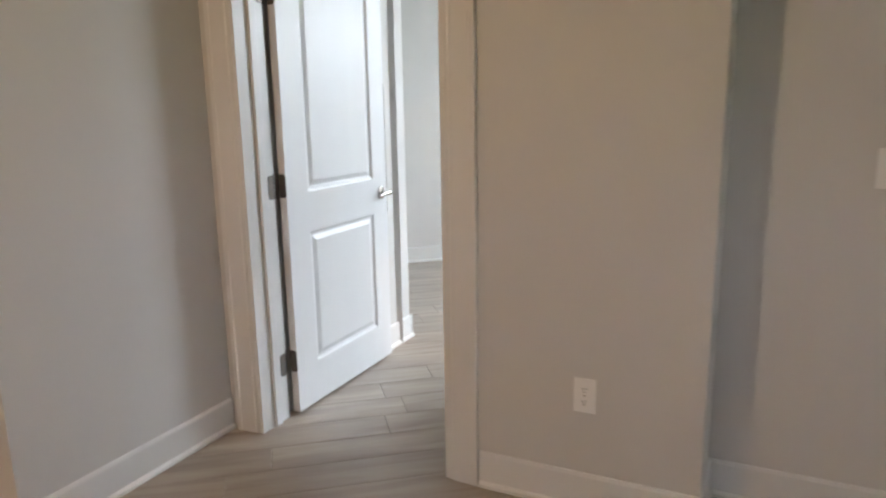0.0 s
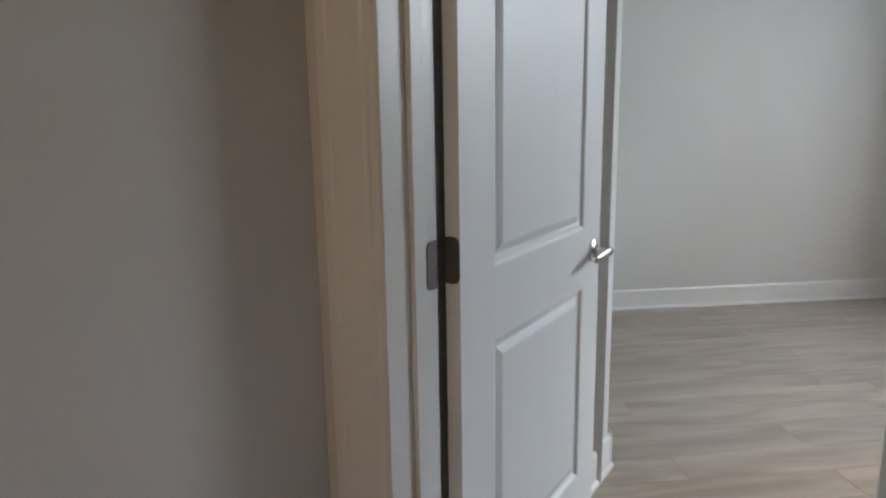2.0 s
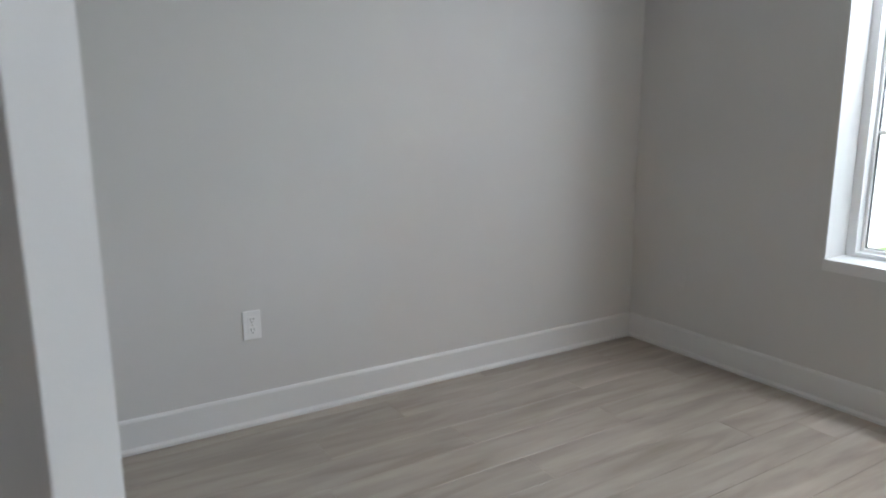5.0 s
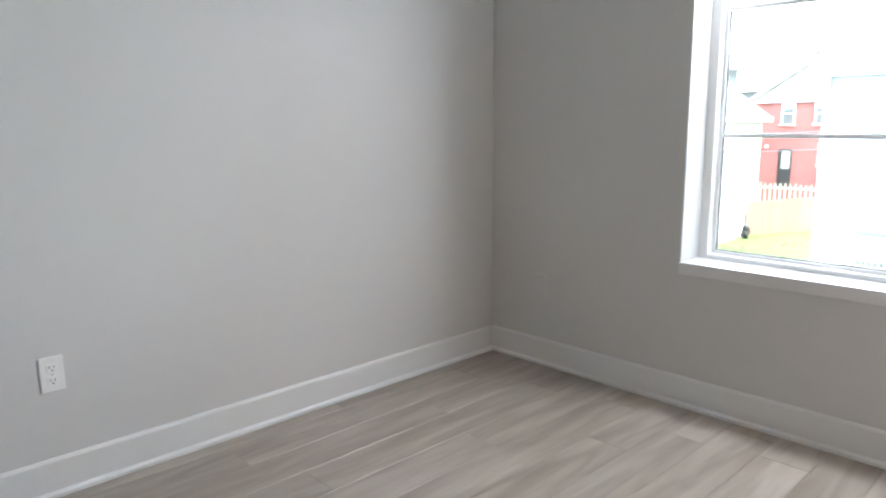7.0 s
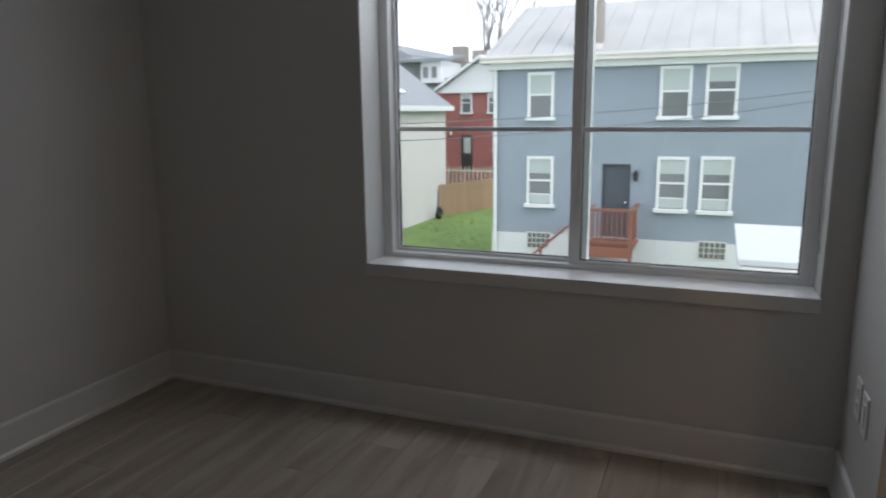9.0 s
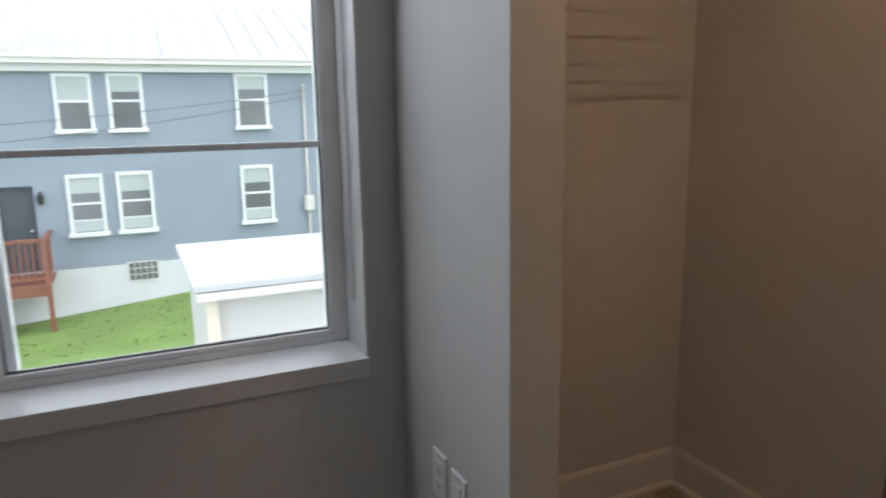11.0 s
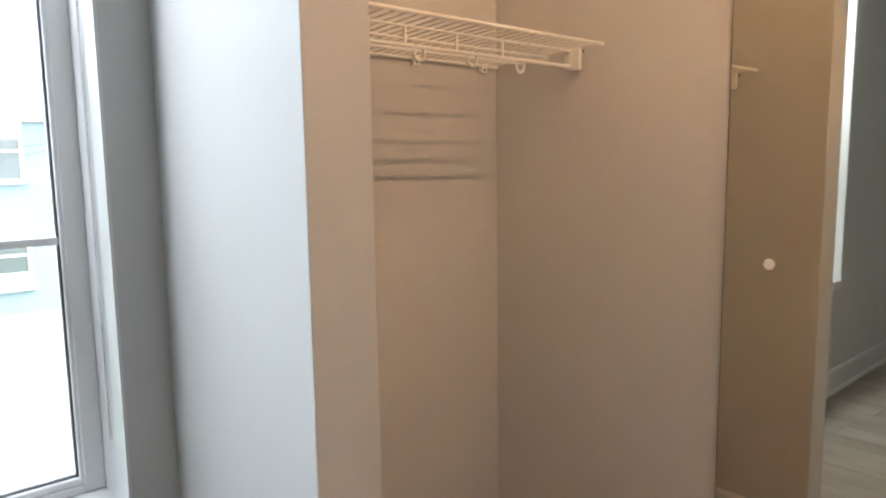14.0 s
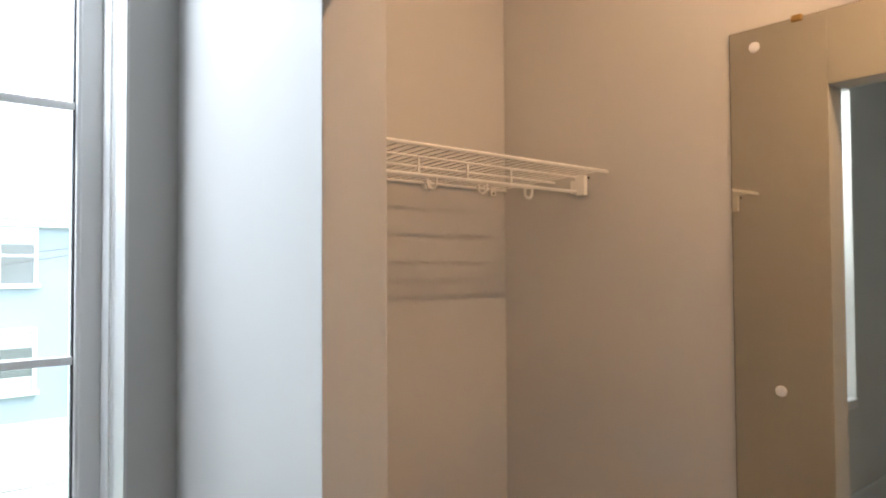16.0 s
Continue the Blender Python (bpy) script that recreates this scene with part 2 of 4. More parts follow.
# unseen wall; its opening is added only to let sky light into the hall
structure("wall_hall_right_light_gap", WALL, [(1.2, 1.3, -6.6, -2.12, LOW, 0.9), (1.2, 1.3, -6.6, -4.35, 0.9, TOP), (1.2, 1.3, -3.9, -2.12, 0.9, TOP), (1.2, 1.3, -4.35, -3.9, 1.7, TOP)], "plain painted hall wall, out of view", "wall", HALL)
structure("wall_hall_back", WALL, [(-4.3, 1.2, -6.7, -6.6, LOW, TOP)], "plain painted hall wall, out of view", "wall", HALL)
structure("wall_hall_left", WALL, [(-4.4, -4.3, -6.7, -3.26, LOW, TOP)], "plain painted hall wall, out of view", "wall", HALL)
structure("wall_west", WALL, [(-4.02, -3.9, 0.70, 2.95, LOW, TOP), (-3.9, -2.86, 0.72, 0.82, LOW, TOP)], "plain painted bedroom wall", "wall")
structure("ceiling", CEIL, [(-4.02, 0.32, -1.2, 2.95, TOP - 0.004, TOP + 0.08)], "flat white bedroom ceiling", "ceiling")
structure("ceiling_hall", CEIL, [(-4.4, 1.3, -6.7, -2.12, TOP - 0.008, TOP + 0.07)], "flat white hall ceiling", "ceiling", HALL)

# baseboards with a cap and a shoe at the floor
BASE_H = 0.132
CW = 0.115


def baseboard(name, x0, y0, x1, y1, nx, ny, at=ONE, label="white painted baseboard with a thin shoe moulding"):
    """Along a wall from one point to another; (nx, ny) points into the room."""
    d = Vector((x1 - x0, y1 - y0, 0))
    side = Vector((nx, ny, 0))
    bm = bmesh.new()
    profile = [(0, 0), (0.024, 0), (0.024, 0.012), (0.014, 0.022), (0.014, BASE_H - 0.010), (0.009, BASE_H), (0, BASE_H)]
    ring = [[bm.verts.new(Vector((x0, y0, 0)) + d * k + side * (a - 0.002) + Vector((0, 0, b + 0.0005))) for a, b in profile] for k in (0, 1)]
    for i in range(len(profile)):
        j = (i + 1) % len(profile)
        bm.faces.new((ring[0][i], ring[0][j], ring[1][j], ring[1][i]))
    bm.faces.new(ring[0]), bm.faces.new(ring[1])
    bmesh.ops.recalc_face_normals(bm, faces=bm.faces)
    return tagged(part(name, bm, TRIM, at=at), label, "baseboard", "", "structure")


baseboard("baseboard_north", -3.89, 2.757, -0.012, 2.757, 0, -1)
baseboard("baseboard_east", 0, 0.012, 0, 2.745, -1, 0)
baseboard("baseboard_south", -0.541, 0, -0.012, 0, 0, 1)
baseboard("baseboard_pier", -0.541, -0.121, -0.541, 0.012, -1, 0)
baseboard("baseboard_closet_north", 0.026, -0.109, -0.541, -0.109, 0, -1)
baseboard("baseboard_closet_east", 0.038, -0.945, 0.038, -0.119, -1, 0)
baseboard("baseboard_closet_back", -2.30, -0.957, 0.026, -0.957, 0, 1)
baseboard("baseboard_hall_side", -2.84, SIDE, -2.84, -2.45, 1, 0, HALL)
baseboard("baseboard_hall_corner", -4.2, SIDE, -2.826, SIDE, 0, -1, HALL)
baseboard("baseboard_hall_door", JR + CW, -2.44, -0.951, -2.44, 0, -1, HALL)
baseboard("baseboard_hall_return", -0.965, -2.45, -0.965, -2.17, 1, 0, HALL)
baseboard("baseboard_hall_recess", -0.953, -2.17, 1.2, -2.17, 0, -1, HALL)
baseboard("baseboard_behind_door", -2.702, -2.20, -2.702, -1.097, 1, 0, HALL)
baseboard("baseboard_wall_end", -2.85, -1.111, -2.688, -1.111, 0, 1, HALL)

# door frame: jambs, stops and moulded casings


def casing(name, outer, inner, z1, side, face, out):
    """A moulded upright: thin at the opening, thick at the back band."""
    bm = bmesh.new()
    w = outer - inner
    prof = [(inner, face), (inner, face + out * 0.009), (inner + w * 0.08, face + out * 0.012), (inner + w * 0.16, face + out * 0.011), (inner + w * 0.22, face + out * 0.014),
            (outer - w * 0.20, face + out * 0.016), (outer - w * 0.16, face + out * 0.019), (outer, face + out * 0.019), (outer, face)]
    prism(bm, prof, 0.0, z1)
    return part(name, bm, TRIM)


frame_door = thing("door_frame", "white painted door frame with moulded casings", "door frame", HALL, kind="structure")
for nm, o, i in (("casing", JL - CW + 0.006, JL + 0.009), ("casing", JR + CW - 0.006, JR + 0.002)):
    casing(nm, o, i, HEAD + 0.09, 0, -2.441, -1).parent = frame_door
boxes("casing_head", TRIM, [(JL - CW + 0.006, JR + CW - 0.006, -2.459, -2.4415, HEAD + 0.09, HEAD + 0.18)], frame_door, bevel=0.003)
boxes("jamb", TRIM, [(JL - 0.004, JL + 0.018, -2.448, -2.278, 0.0, HEAD)], frame_door, bevel=0.0015)
boxes("jamb", TRIM, [(JR - 0.018, JR + 0.004, -2.448, -2.278, 0.0, HEAD)], frame_door, bevel=0.0015)
boxes("jamb", TRIM, [(JL + 0.018, JR - 0.018, -2.448, -2.278, HEAD - 0.02, HEAD + 0.002)], frame_door)
boxes("door_stop", TRIM, [(JL + 0.0185, JL + 0.030, -2.372, -2.334, 0.0, HEAD - 0.02)], frame_door, bevel=0.003)
boxes("door_stop", TRIM, [(JR - 0.030, JR - 0.0185, -2.372, -2.334, 0.0, HEAD - 0.02)], frame_door, bevel=0.003)
boxes("door_stop", TRIM, [(JL + 0.030, JR - 0.030, -2.372, -2.334, HEAD - 0.032, HEAD - 0.0205)], frame_door)

# the open door, leaf along the hall's axis; D0 hinge edge, D1 latch edge, face at DF
D0, D1, DF, DB = -2.238, -1.428, -2.643, -2.678
door = thing("door_1", "white two-panel interior door standing wide open", "door", HALL, kind="structure")


def raised_leaf():
    """A moulded leaf: flat stiles and rails, each panel sunk by a bevelled moulding and raised again in the middle."""
    bm = bmesh.new()
    ps = [(D0 + 0.146, D1 - 0.128, 0.200, 0.800), (D0 + 0.146, D1 - 0.128, 0.972, 1.905)]
    z0, z1 = 0.012, 2.035
    ys = [D0, ps[0][0], ps[0][1], D1]
    zs = [z0, 0.200, 0.800, 0.972, 1.905, z1]
    for x, sign in ((DF, 1), (DB, -1)):
        grid = {(a, b): bm.verts.new((x, a, b)) for a in ys for b in zs}
        for i in range(3):
            for k in range(5):
                if i == 1 and k in (1, 3):
                    a0, a1, b0, b1 = ys[1], ys[2], zs[k], zs[k + 1]
                    outer = [grid[a0, b0], grid[a1, b0], grid[a1, b1], grid[a0, b1]]
                    for inset, depth in ((0.006, 0.002), (0.012, 0.009), (0.024, 0.011), (0.040, 0.005), (0.046, 0.003)):
                        ring = [bm.verts.new((x - sign * depth, p, q)) for p, q in ((a0 + inset, b0 + inset), (a1 - inset, b0 + inset), (a1 - inset, b1 - inset), (a0 + inset, b1 - inset))]
                        for j in range(4):
                            bm.faces.new((outer[j], outer[(j + 1) % 4], ring[(j + 1) % 4], ring[j]))
                        outer = ring
                    bm.faces.new(outer)
                else:
                    bm.faces.new((grid[ys[i], zs[k]], grid[ys[i + 1], zs[k]], grid[ys[i + 1], zs[k + 1]], grid[ys[i], zs[k + 1]]))
    box(bm, DB, DF, D0, D0 + 0.0004, z0, z1), box(bm, DB, DF, D1 - 0.0004, D1, z0, z1)
    box(bm, DB, DF, D0, D1, z0, z0 + 0.0004), box(bm, DB, DF, D0, D1, z1 - 0.0004, z1)
    bmesh.ops.recalc_face_normals(bm, faces=bm.faces)
    return part("door_leaf", bm, DOOR, door)


raised_leaf()


def hinge(z):
    h = new("hinge")
    h.parent = door
    bm = bmesh.new()   # leaf on the door's edge, rounded corners
    pts = []
    w, hh, r = 0.034, 0.098, 0.014
    for cx, cz, a0 in ((w - r, hh - r, 0), (0.0, hh, 90), (0.0, 0.0, 180), (w - r, r, 270)):
        if cx == 0.0:
            pts.append((cx, cz))
        else:
            pts += [(cx + r * math.cos(radians(a0 + a)), cz + r * math.sin(radians(a0 + a))) for a in (0, 30, 60, 90)]
    prism(bm, [(DB + 0.001 + a, z + b) for a, b in pts], D0 - 0.0025, D0 - 0.0002, "y")
    part("hinge_leaf", bm, BRONZE, h)
    bm = bmesh.new()   # leaf on the jamb
    prism(bm, [(-2.282 - a, z + b) for a, b in pts], JL + 0.0182, JL + 0.0205, "x")
    part("hinge_leaf", bm, BRONZE, h)
    bm = bmesh.new()
    for k in range(5):
        rod(bm, (DB - 0.006, -2.266, z + 0.0985 * k / 5 + 0.0008), (DB - 0.006, -2.266, z + 0.0985 * (k + 1) / 5 - 0.0008), 0.0065, 12)
    bmesh.ops.create_uvsphere(bm, u_segments=10, v_segments=6, radius=0.0062, matrix=Matrix.Translation((DB - 0.006, -2.266, z + 0.1)))
    part("hinge_pin", bm, BRONZE, h, smooth=True)
    for a in (0.014, 0.026):
        for b in (0.018, 0.080):
            bm = bmesh.new()
            bmesh.ops.create_cone(bm, cap_ends=True, segments=10, radius1=0.004, radius2=0.003, depth=0.001, matrix=Matrix.Translation((DB + 0.001 + a, D0 - 0.003, z + b + (a - 0.02))) @ Matrix.Rotation(radians(90), 4, "X"))
            part("screw", bm, BRONZE, h)


for z in (0.200, 0.964, 1.728):
    hinge(z)

# lever handle and latch strip
HU, HZ = D1 - 0.056, 0.898
lever = new("door_handle")
lever.parent = door
bm = bmesh.new()
for x0, r0, x1, r1 in ((0.000, 0.033, 0.006, 0.033), (0.006, 0.033, 0.011, 0.024), (0.011, 0.015, 0.016, 0.013)):
    bmesh.ops.create_cone(bm, cap_ends=True, segments=28, radius1=r0, radius2=r1, depth=x1 - x0, matrix=Matrix.Translation((DF + (x0 + x1) / 2, HU, HZ)) @ Matrix.Rotation(radians(90), 4, "Y"))
part("rose", bm, NICKEL, lever, smooth=False)
bm = bmesh.new()
rod(bm, (DF + 0.010, HU, HZ), (DF + 0.052, HU, HZ), 0.0115, 20)
part("neck", bm, NICKEL, lever)
bm = bmesh.new()
prev = None
for k in range(9):
    s = k / 8
    y = HU + 0.013 - 0.104 * s
    x = DF + 0.054 - 0.010 * s * s
    w, t = 0.0125 - 0.003 * s, 0.0055 - 0.0015 * s
    zc = HZ - 0.010 * s * s
    ring = [bm.verts.new((x + t * math.cos(a), y, zc + w * math.sin(a))) for a in (2 * math.pi * i / 12 for i in range(12))]
    if prev:
        for i in range(12):
            bm.faces.new((prev[i], prev[(i + 1) % 12], ring[(i + 1) % 12], ring[i]))
    else:
        bm.faces.new(ring)
    prev = ring
bm.faces.new(prev)
bmesh.ops.recalc_face_normals(bm, faces=bm.faces)
part("lever", bm, NICKEL, lever, smooth=True)
boxes("edge_strip", NICKEL, [(DF - 0.012, DF + 0.0015, D1 - 0.001, D1 + 0.003, 0.79, 1.43)], door, "slim bright metal strip on the latch edge", bevel=0.0006)
boxes("edge_strip_cap", PLATE, [(DF - 0.013, DF + 0.003, D1 - 0.002, D1 + 0.004, 1.431, 1.437)], door, "white end cap")
for z in (0.93, 1.25):
    bm = bmesh.new()
    bmesh.ops.create_uvsphere(bm, u_segments=8, v_segments=6, radius=0.003, matrix=Matrix.Translation((DF - 0.005, D1 + 0.003, z)))
    part("screw", bm, NICKEL, door)


# outlets and switches: plate, inserts, slots
def outlet(label, at, switch=False, group="wall outlets", paint=None):
    """Faces its own -y; the origin lies on the wall at the plate's middle."""
    o = thing("light_switch" if switch else "wall_outlet", label, "switch" if switch else "outlet", at, group)
    bm = bmesh.new()
    box(bm, -0.036, 0.036, -0.0055, 0.001, -0.0585, 0.0585, 0.003)
    part("plate", bm, paint or PLATE, o)
    if paint:
        return o
    if switch:
        boxes("rocker", PLATE, [(-0.0165, 0.0165, -0.0085, -0.005, -0.033, 0.033)], o, bevel=0.002)
    else:
        for s in (-1, 1):
            bm = bmesh.new()
            box(bm, -0.017, 0.017, -0.0072, -0.005, s * 0.0215 - 0.0145, s * 0.0215 + 0.0145, 0.0015)
            r = part("receptacle", bm, PLATE, o)
            for x, h in ((-0.0062, 0.0042), (0.0062, 0.0035)):
                boxes("slot", DARK, [(x - 0.0012, x + 0.0012, -0.0078, -0.007, s * 0.0215 + 0.003 - h, s * 0.0215 + 0.003 + h)], r)
            bm = bmesh.new()
            bmesh.ops.create_cone(bm, cap_ends=True, segments=10, radius1=0.0026, radius2=0.0026, depth=0.0009, matrix=Matrix.Translation((0, -0.0076, s * 0.0215 - 0.008)) @ Matrix.Rotation(radians(90), 4, "X"))
            part("ground_hole", bm, DARK, r)
    bm = bmesh.new()
    bmesh.ops.create_cone(bm, cap_ends=True, segments=10, radius1=0.003, radius2=0.0026, depth=0.0012, matrix=Matrix.Translation((0, -0.0058, 0.048 if switch else 0)) @ Matrix.Rotation(radians(90), 4, "X"))
    part("screw", bm, NICKEL, o)
    return o


outlet("white duplex wall outlet above the baseboard", pose(-2.125, 2.757, 0.416))
outlet("blank wall plate painted over in the wall colour", pose(0, 2.435, 0.405, 0, 0, -90), paint=WALL)
outlet("white duplex outlet on the short wall by the window", pose(-0.225, 0, 0.395, 0, 0, 180))
outlet("white blank cable plate beside the outlet", pose(-0.325, 0, 0.388, 0, 0, 180), True)
outlet("white duplex wall outlet in the hall", HALL @ pose(-1.33, -2.44, 0.405))
outlet("white rocker switch on the hall wall", HALL @ pose(-0.53, -2.17, 1.13), True, "light switches")

# ---- the window ----
window = thing("window_1", "wide white vinyl sliding window with grid bars and an unadorned drywall return", "window", kind="structure")
FX0, FX1 = 0.155, 0.245           # frame depth
bm = bmesh.new()
for y0, y1, z0, z1 in ((WY0, WY0 + 0.045, WZ0 + 0.050, WZ1), (WY1 - 0.045, WY1, WZ0 + 0.050, WZ1), (WY0 + 0.045, WY1 - 0.045, WZ0 + 0.050, WZ0 + 0.068), (WY0 + 0.045, WY1 - 0.045, WZ1 - 0.045, WZ1)):
    box(bm, FX0, FX1, y0, y1, z0, z1, 0.003)
part("window_frame", bm, VINYL, window)
boxes("sill", TRIM, [(-0.010, 0.30, WY0 + 0.0005, WY1 - 0.0005, WZ0 + 0.0005, WZ0 + 0.0495)], window, "white painted sill board", bevel=0.002)
MID = 0.892
boxes("reveal_board", TRIM, [(-0.002, 0.30, WY0, WY0 + 0.006, WZ0 + 0.050, WZ1)], window)
boxes("reveal_board", TRIM, [(-0.002, 0.30, WY1 - 0.006, WY1, WZ0 + 0.050, WZ1)], window)
boxes("reveal_board", TRIM, [(-0.002, 0.30, WY0, WY1, WZ1 - 0.006, WZ1)], window)


def sash(name, x0, x1, y0, y1, z0, z1, w, wl, wr):
    s = new(name)
    s.parent = window
    bm = bmesh.new()
    for p in ((y0, y0 + wr, z0, z1), (y1 - wl, y1, z0, z1), (y0 + wr, y1 - wl, z0, z0 + w), (y0 + wr, y1 - wl, z1 - w, z1)):
        box(bm, x0, x1, *p, 0.003)
    part("sash_frame", bm, VINYL, s)
    xm = (x0 + x1) / 2
    bm = bmesh.new()
    a0, a1, b0, b1 = y0 + wr, y1 - wl, z0 + w, z1 - w
    for p in ((a0, a0 + 0.004, b0, b1), (a1 - 0.004, a1, b0, b1), (a0 + 0.004, a1 - 0.004, b0, b0 + 0.004), (a0 + 0.004, a1 - 0.004, b1 - 0.004, b1)):
        box(bm, xm - 0.006, xm + 0.006, *p)
    part("gasket", bm, GASKET, s)
    pane = boxes("pane", GLASS, [(xm - 0.002, xm + 0.002, a0 + 0.002, a1 - 0.002, b0 + 0.002, b1 - 0.002)], s)
    pane.visible_shadow = False
    for zb in (1.146, 1.655):
        boxes("grid_bar", VINYL, [(xm - 0.007, xm + 0.007, a0 + 0.001, a1 - 0.001, zb - 0.0085, zb + 0.0085)], s, bevel=0.003)


# outer fixed light to the north, inner sliding sash to the south
sash("fixed_sash", 0.195, 0.232, 0.862, WY1 - 0.046, WZ0 + 0.0685, WZ1 - 0.046, 0.012, 0.012, 0.028)
sash("sliding_sash", 0.158, 0.194, WY0 + 0.030, 0.925, WZ0 + 0.0685, WZ1 - 0.046, 0.014, 0.040, 0.022)
boxes("lift_latch", VINYL, [(0.150, 0.158, 0.905, 0.917, 0.93, 1.05)], window, bevel=0.002)

chain = thing("blind_chain", "steel ball chain hanging in the window return", "chain", pose(0.075, WY0 + 0.0105, 0.75))
bm = bmesh.new()
for off in (-0.0042, 0.0042):
    for k in range(225):
        z = 0.0055 * k + 0.004 + (0.0035 if abs(k) < 1 else 0)
        bmesh.ops.create_icosphere(bm, subdivisions=1, radius=0.0022, matrix=Matrix.Translation((off if k > 1 else off * 0.4, 0, z)))
part("bead_loop", bm, NICKEL, chain, smooth=True)
boxes("chain_clip", VINYL, [(-0.012, 0.012, -0.0045, 0.012, 1.235, 1.5)], chain)

# ---- the closet ----
shelf = thing("wire_shelf", "white coated wire closet shelf with hanger hooks", "shelf", pose(0.038, -0.957, 1.548))
SY0, SY1, SD = 0.003, 0.845, 0.359
for x, z, r, ya, yb in ((-0.008, 0.0, 0.0036, SY0, SY1), (-0.097, 0.001, 0.0034, SY0, SY1), (-0.188, 0.006, 0.0034, SY0, SY1), (-0.271, 0.012, 0.0027, SY0 + 0.004, SY1),
                     (-SD, 0.018, 0.0042, SY0, SY1), (-0.271, -0.026, 0.0042, SY0 + 0.004, SY1)):
    bm = bmesh.new()
    rod(bm, (x, ya, z), (x, yb, z), r, 8)
    part("rail", bm, WIRE, shelf)
n = 31
for k in range(n):
    y = SY0 + 0.012 + (SY1 - SY0 - 0.024) * k / (n - 1)
    bm = bmesh.new()
    rod(bm, (-0.006, y, 0.0045), (-SD, y, 0.0215), 0.0018, 5)
    part("cross_wire", bm, WIRE, shelf)
for y in (0.20, 0.355, 0.505, 0.653, 0.797):
    bm = bmesh.new()
    last = (-0.271, y - 0.013, -0.022)
    for k in range(11):
        a = radians(0 - 21 * k)
        p = (-0.271, y - 0.013 * math.cos(a), -0.040 + 0.014 * math.sin(a) if k else -0.040)
        rod(bm, last, p, 0.0032, 7)
        last = p
    part("hook", bm, WIRE, shelf)
for y in (0.26, 0.40, 0.54, 0.68):
    boxes("hanger_tab", WIRE, [(-0.2725, -0.2695, y - 0.003, y + 0.003, -0.026, 0.012)], shelf)
for y0 in (SY0, SY1 - 0.014):
    bm = bmesh.new()
    box(bm, -0.298, -0.268, y0, y0 + 0.014, -0.036, 0.016, 0.003)
    box(bm, -0.268, -0.246, y0, y0 + 0.006, -0.030, 0.004, 0.002)
    e = part("end_bracket", bm, WIRE, shelf)
    bm = bmesh.new()
    bmesh.ops.create_cone(bm, cap_ends=True, segments=10, radius1=0.003, radius2=0.003, depth=0.0015, matrix=Matrix.Translation((-0.304, y0 + (0.004 if y0 < 0.1 else 0.010), 0.008)) @ Matrix.Rotation(radians(90), 4, "X"))
    part("screw", bm, DARK, e)
for y in (0.06, 0.30, 0.55):
    bm = bmesh.new()
    box(bm, -0.014, -0.001, y - 0.011, y + 0.011, -0.018, 0.008, 0.002)
    c = part("wall_clip", bm, WIRE, shelf)
    bm = bmesh.new()
    bmesh.ops.create_cone(bm, cap_ends=True, segments=8, radius1=0.003, radius2=0.003, depth=0.001, matrix=Matrix.Translation((-0.0145, y, -0.011)) @ Matrix.Rotation(radians(90), 4, "Y"))
    part("screw", bm, DARK, c)

mirror = thing("wall_mirror", "large frameless mirror with round white pads on the closet wall", "mirror", pose(-0.646, -0.9485, 0, 0, 0, 0))
MW, MZ0, MZ1 = 1.25, 0.02, 1.824
boxes("glass", MIRROR, [(-MW, 0, -0.001, 0.003, MZ0, MZ1)], mirror)
boxes("backing", EDGE, [(-MW - 0.003, 0.003, -0.0045, -0.0012, MZ0 - 0.001, MZ1 + 0.002)], mirror)
for x, z in ((-0.053, MZ1 - 0.039), (-0.095, 1.074)):
    bm = bmesh.new()
    bmesh.ops.create_cone(bm, cap_ends=True, segments=24, radius1=0.0115, radius2=0.0105, depth=0.003, matrix=Matrix.Translation((x, 0.0047, z)) @ Matrix.Rotation(radians(-90), 4, "X"))
    part("pad", bm, PAD, mirror, "round white felt pad")
bm = bmesh.new()
box(bm, -0.150, -0.128, -0.004, 0.0065, MZ1 - 0.008, MZ1 + 0.006, 0.003)
part("clip", bm, BRASS, mirror, "small brass mirror clip")

# ---- outdoors ----
FACE = 17.2


def ground_z(x, y):
    return -3.29 - 0.078 * max(-14, min(y, 17)) + 0.03 * math.sin(x * 0.9 + y * 0.6)


bm = bmesh.new()
xs = [0.6 + 0.8 * i for i in range(70)] + [70, 110, 200, 400, 900]
ys = [-900, -400, -150, -60, -30] + [-18 + 0.8 * i for i in range(62)] + [45, 80, 160, 400, 900]
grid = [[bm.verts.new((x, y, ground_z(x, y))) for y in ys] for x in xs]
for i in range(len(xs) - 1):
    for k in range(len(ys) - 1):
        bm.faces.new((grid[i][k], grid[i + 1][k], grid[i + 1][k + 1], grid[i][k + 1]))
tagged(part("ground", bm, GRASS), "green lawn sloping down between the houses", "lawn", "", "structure")

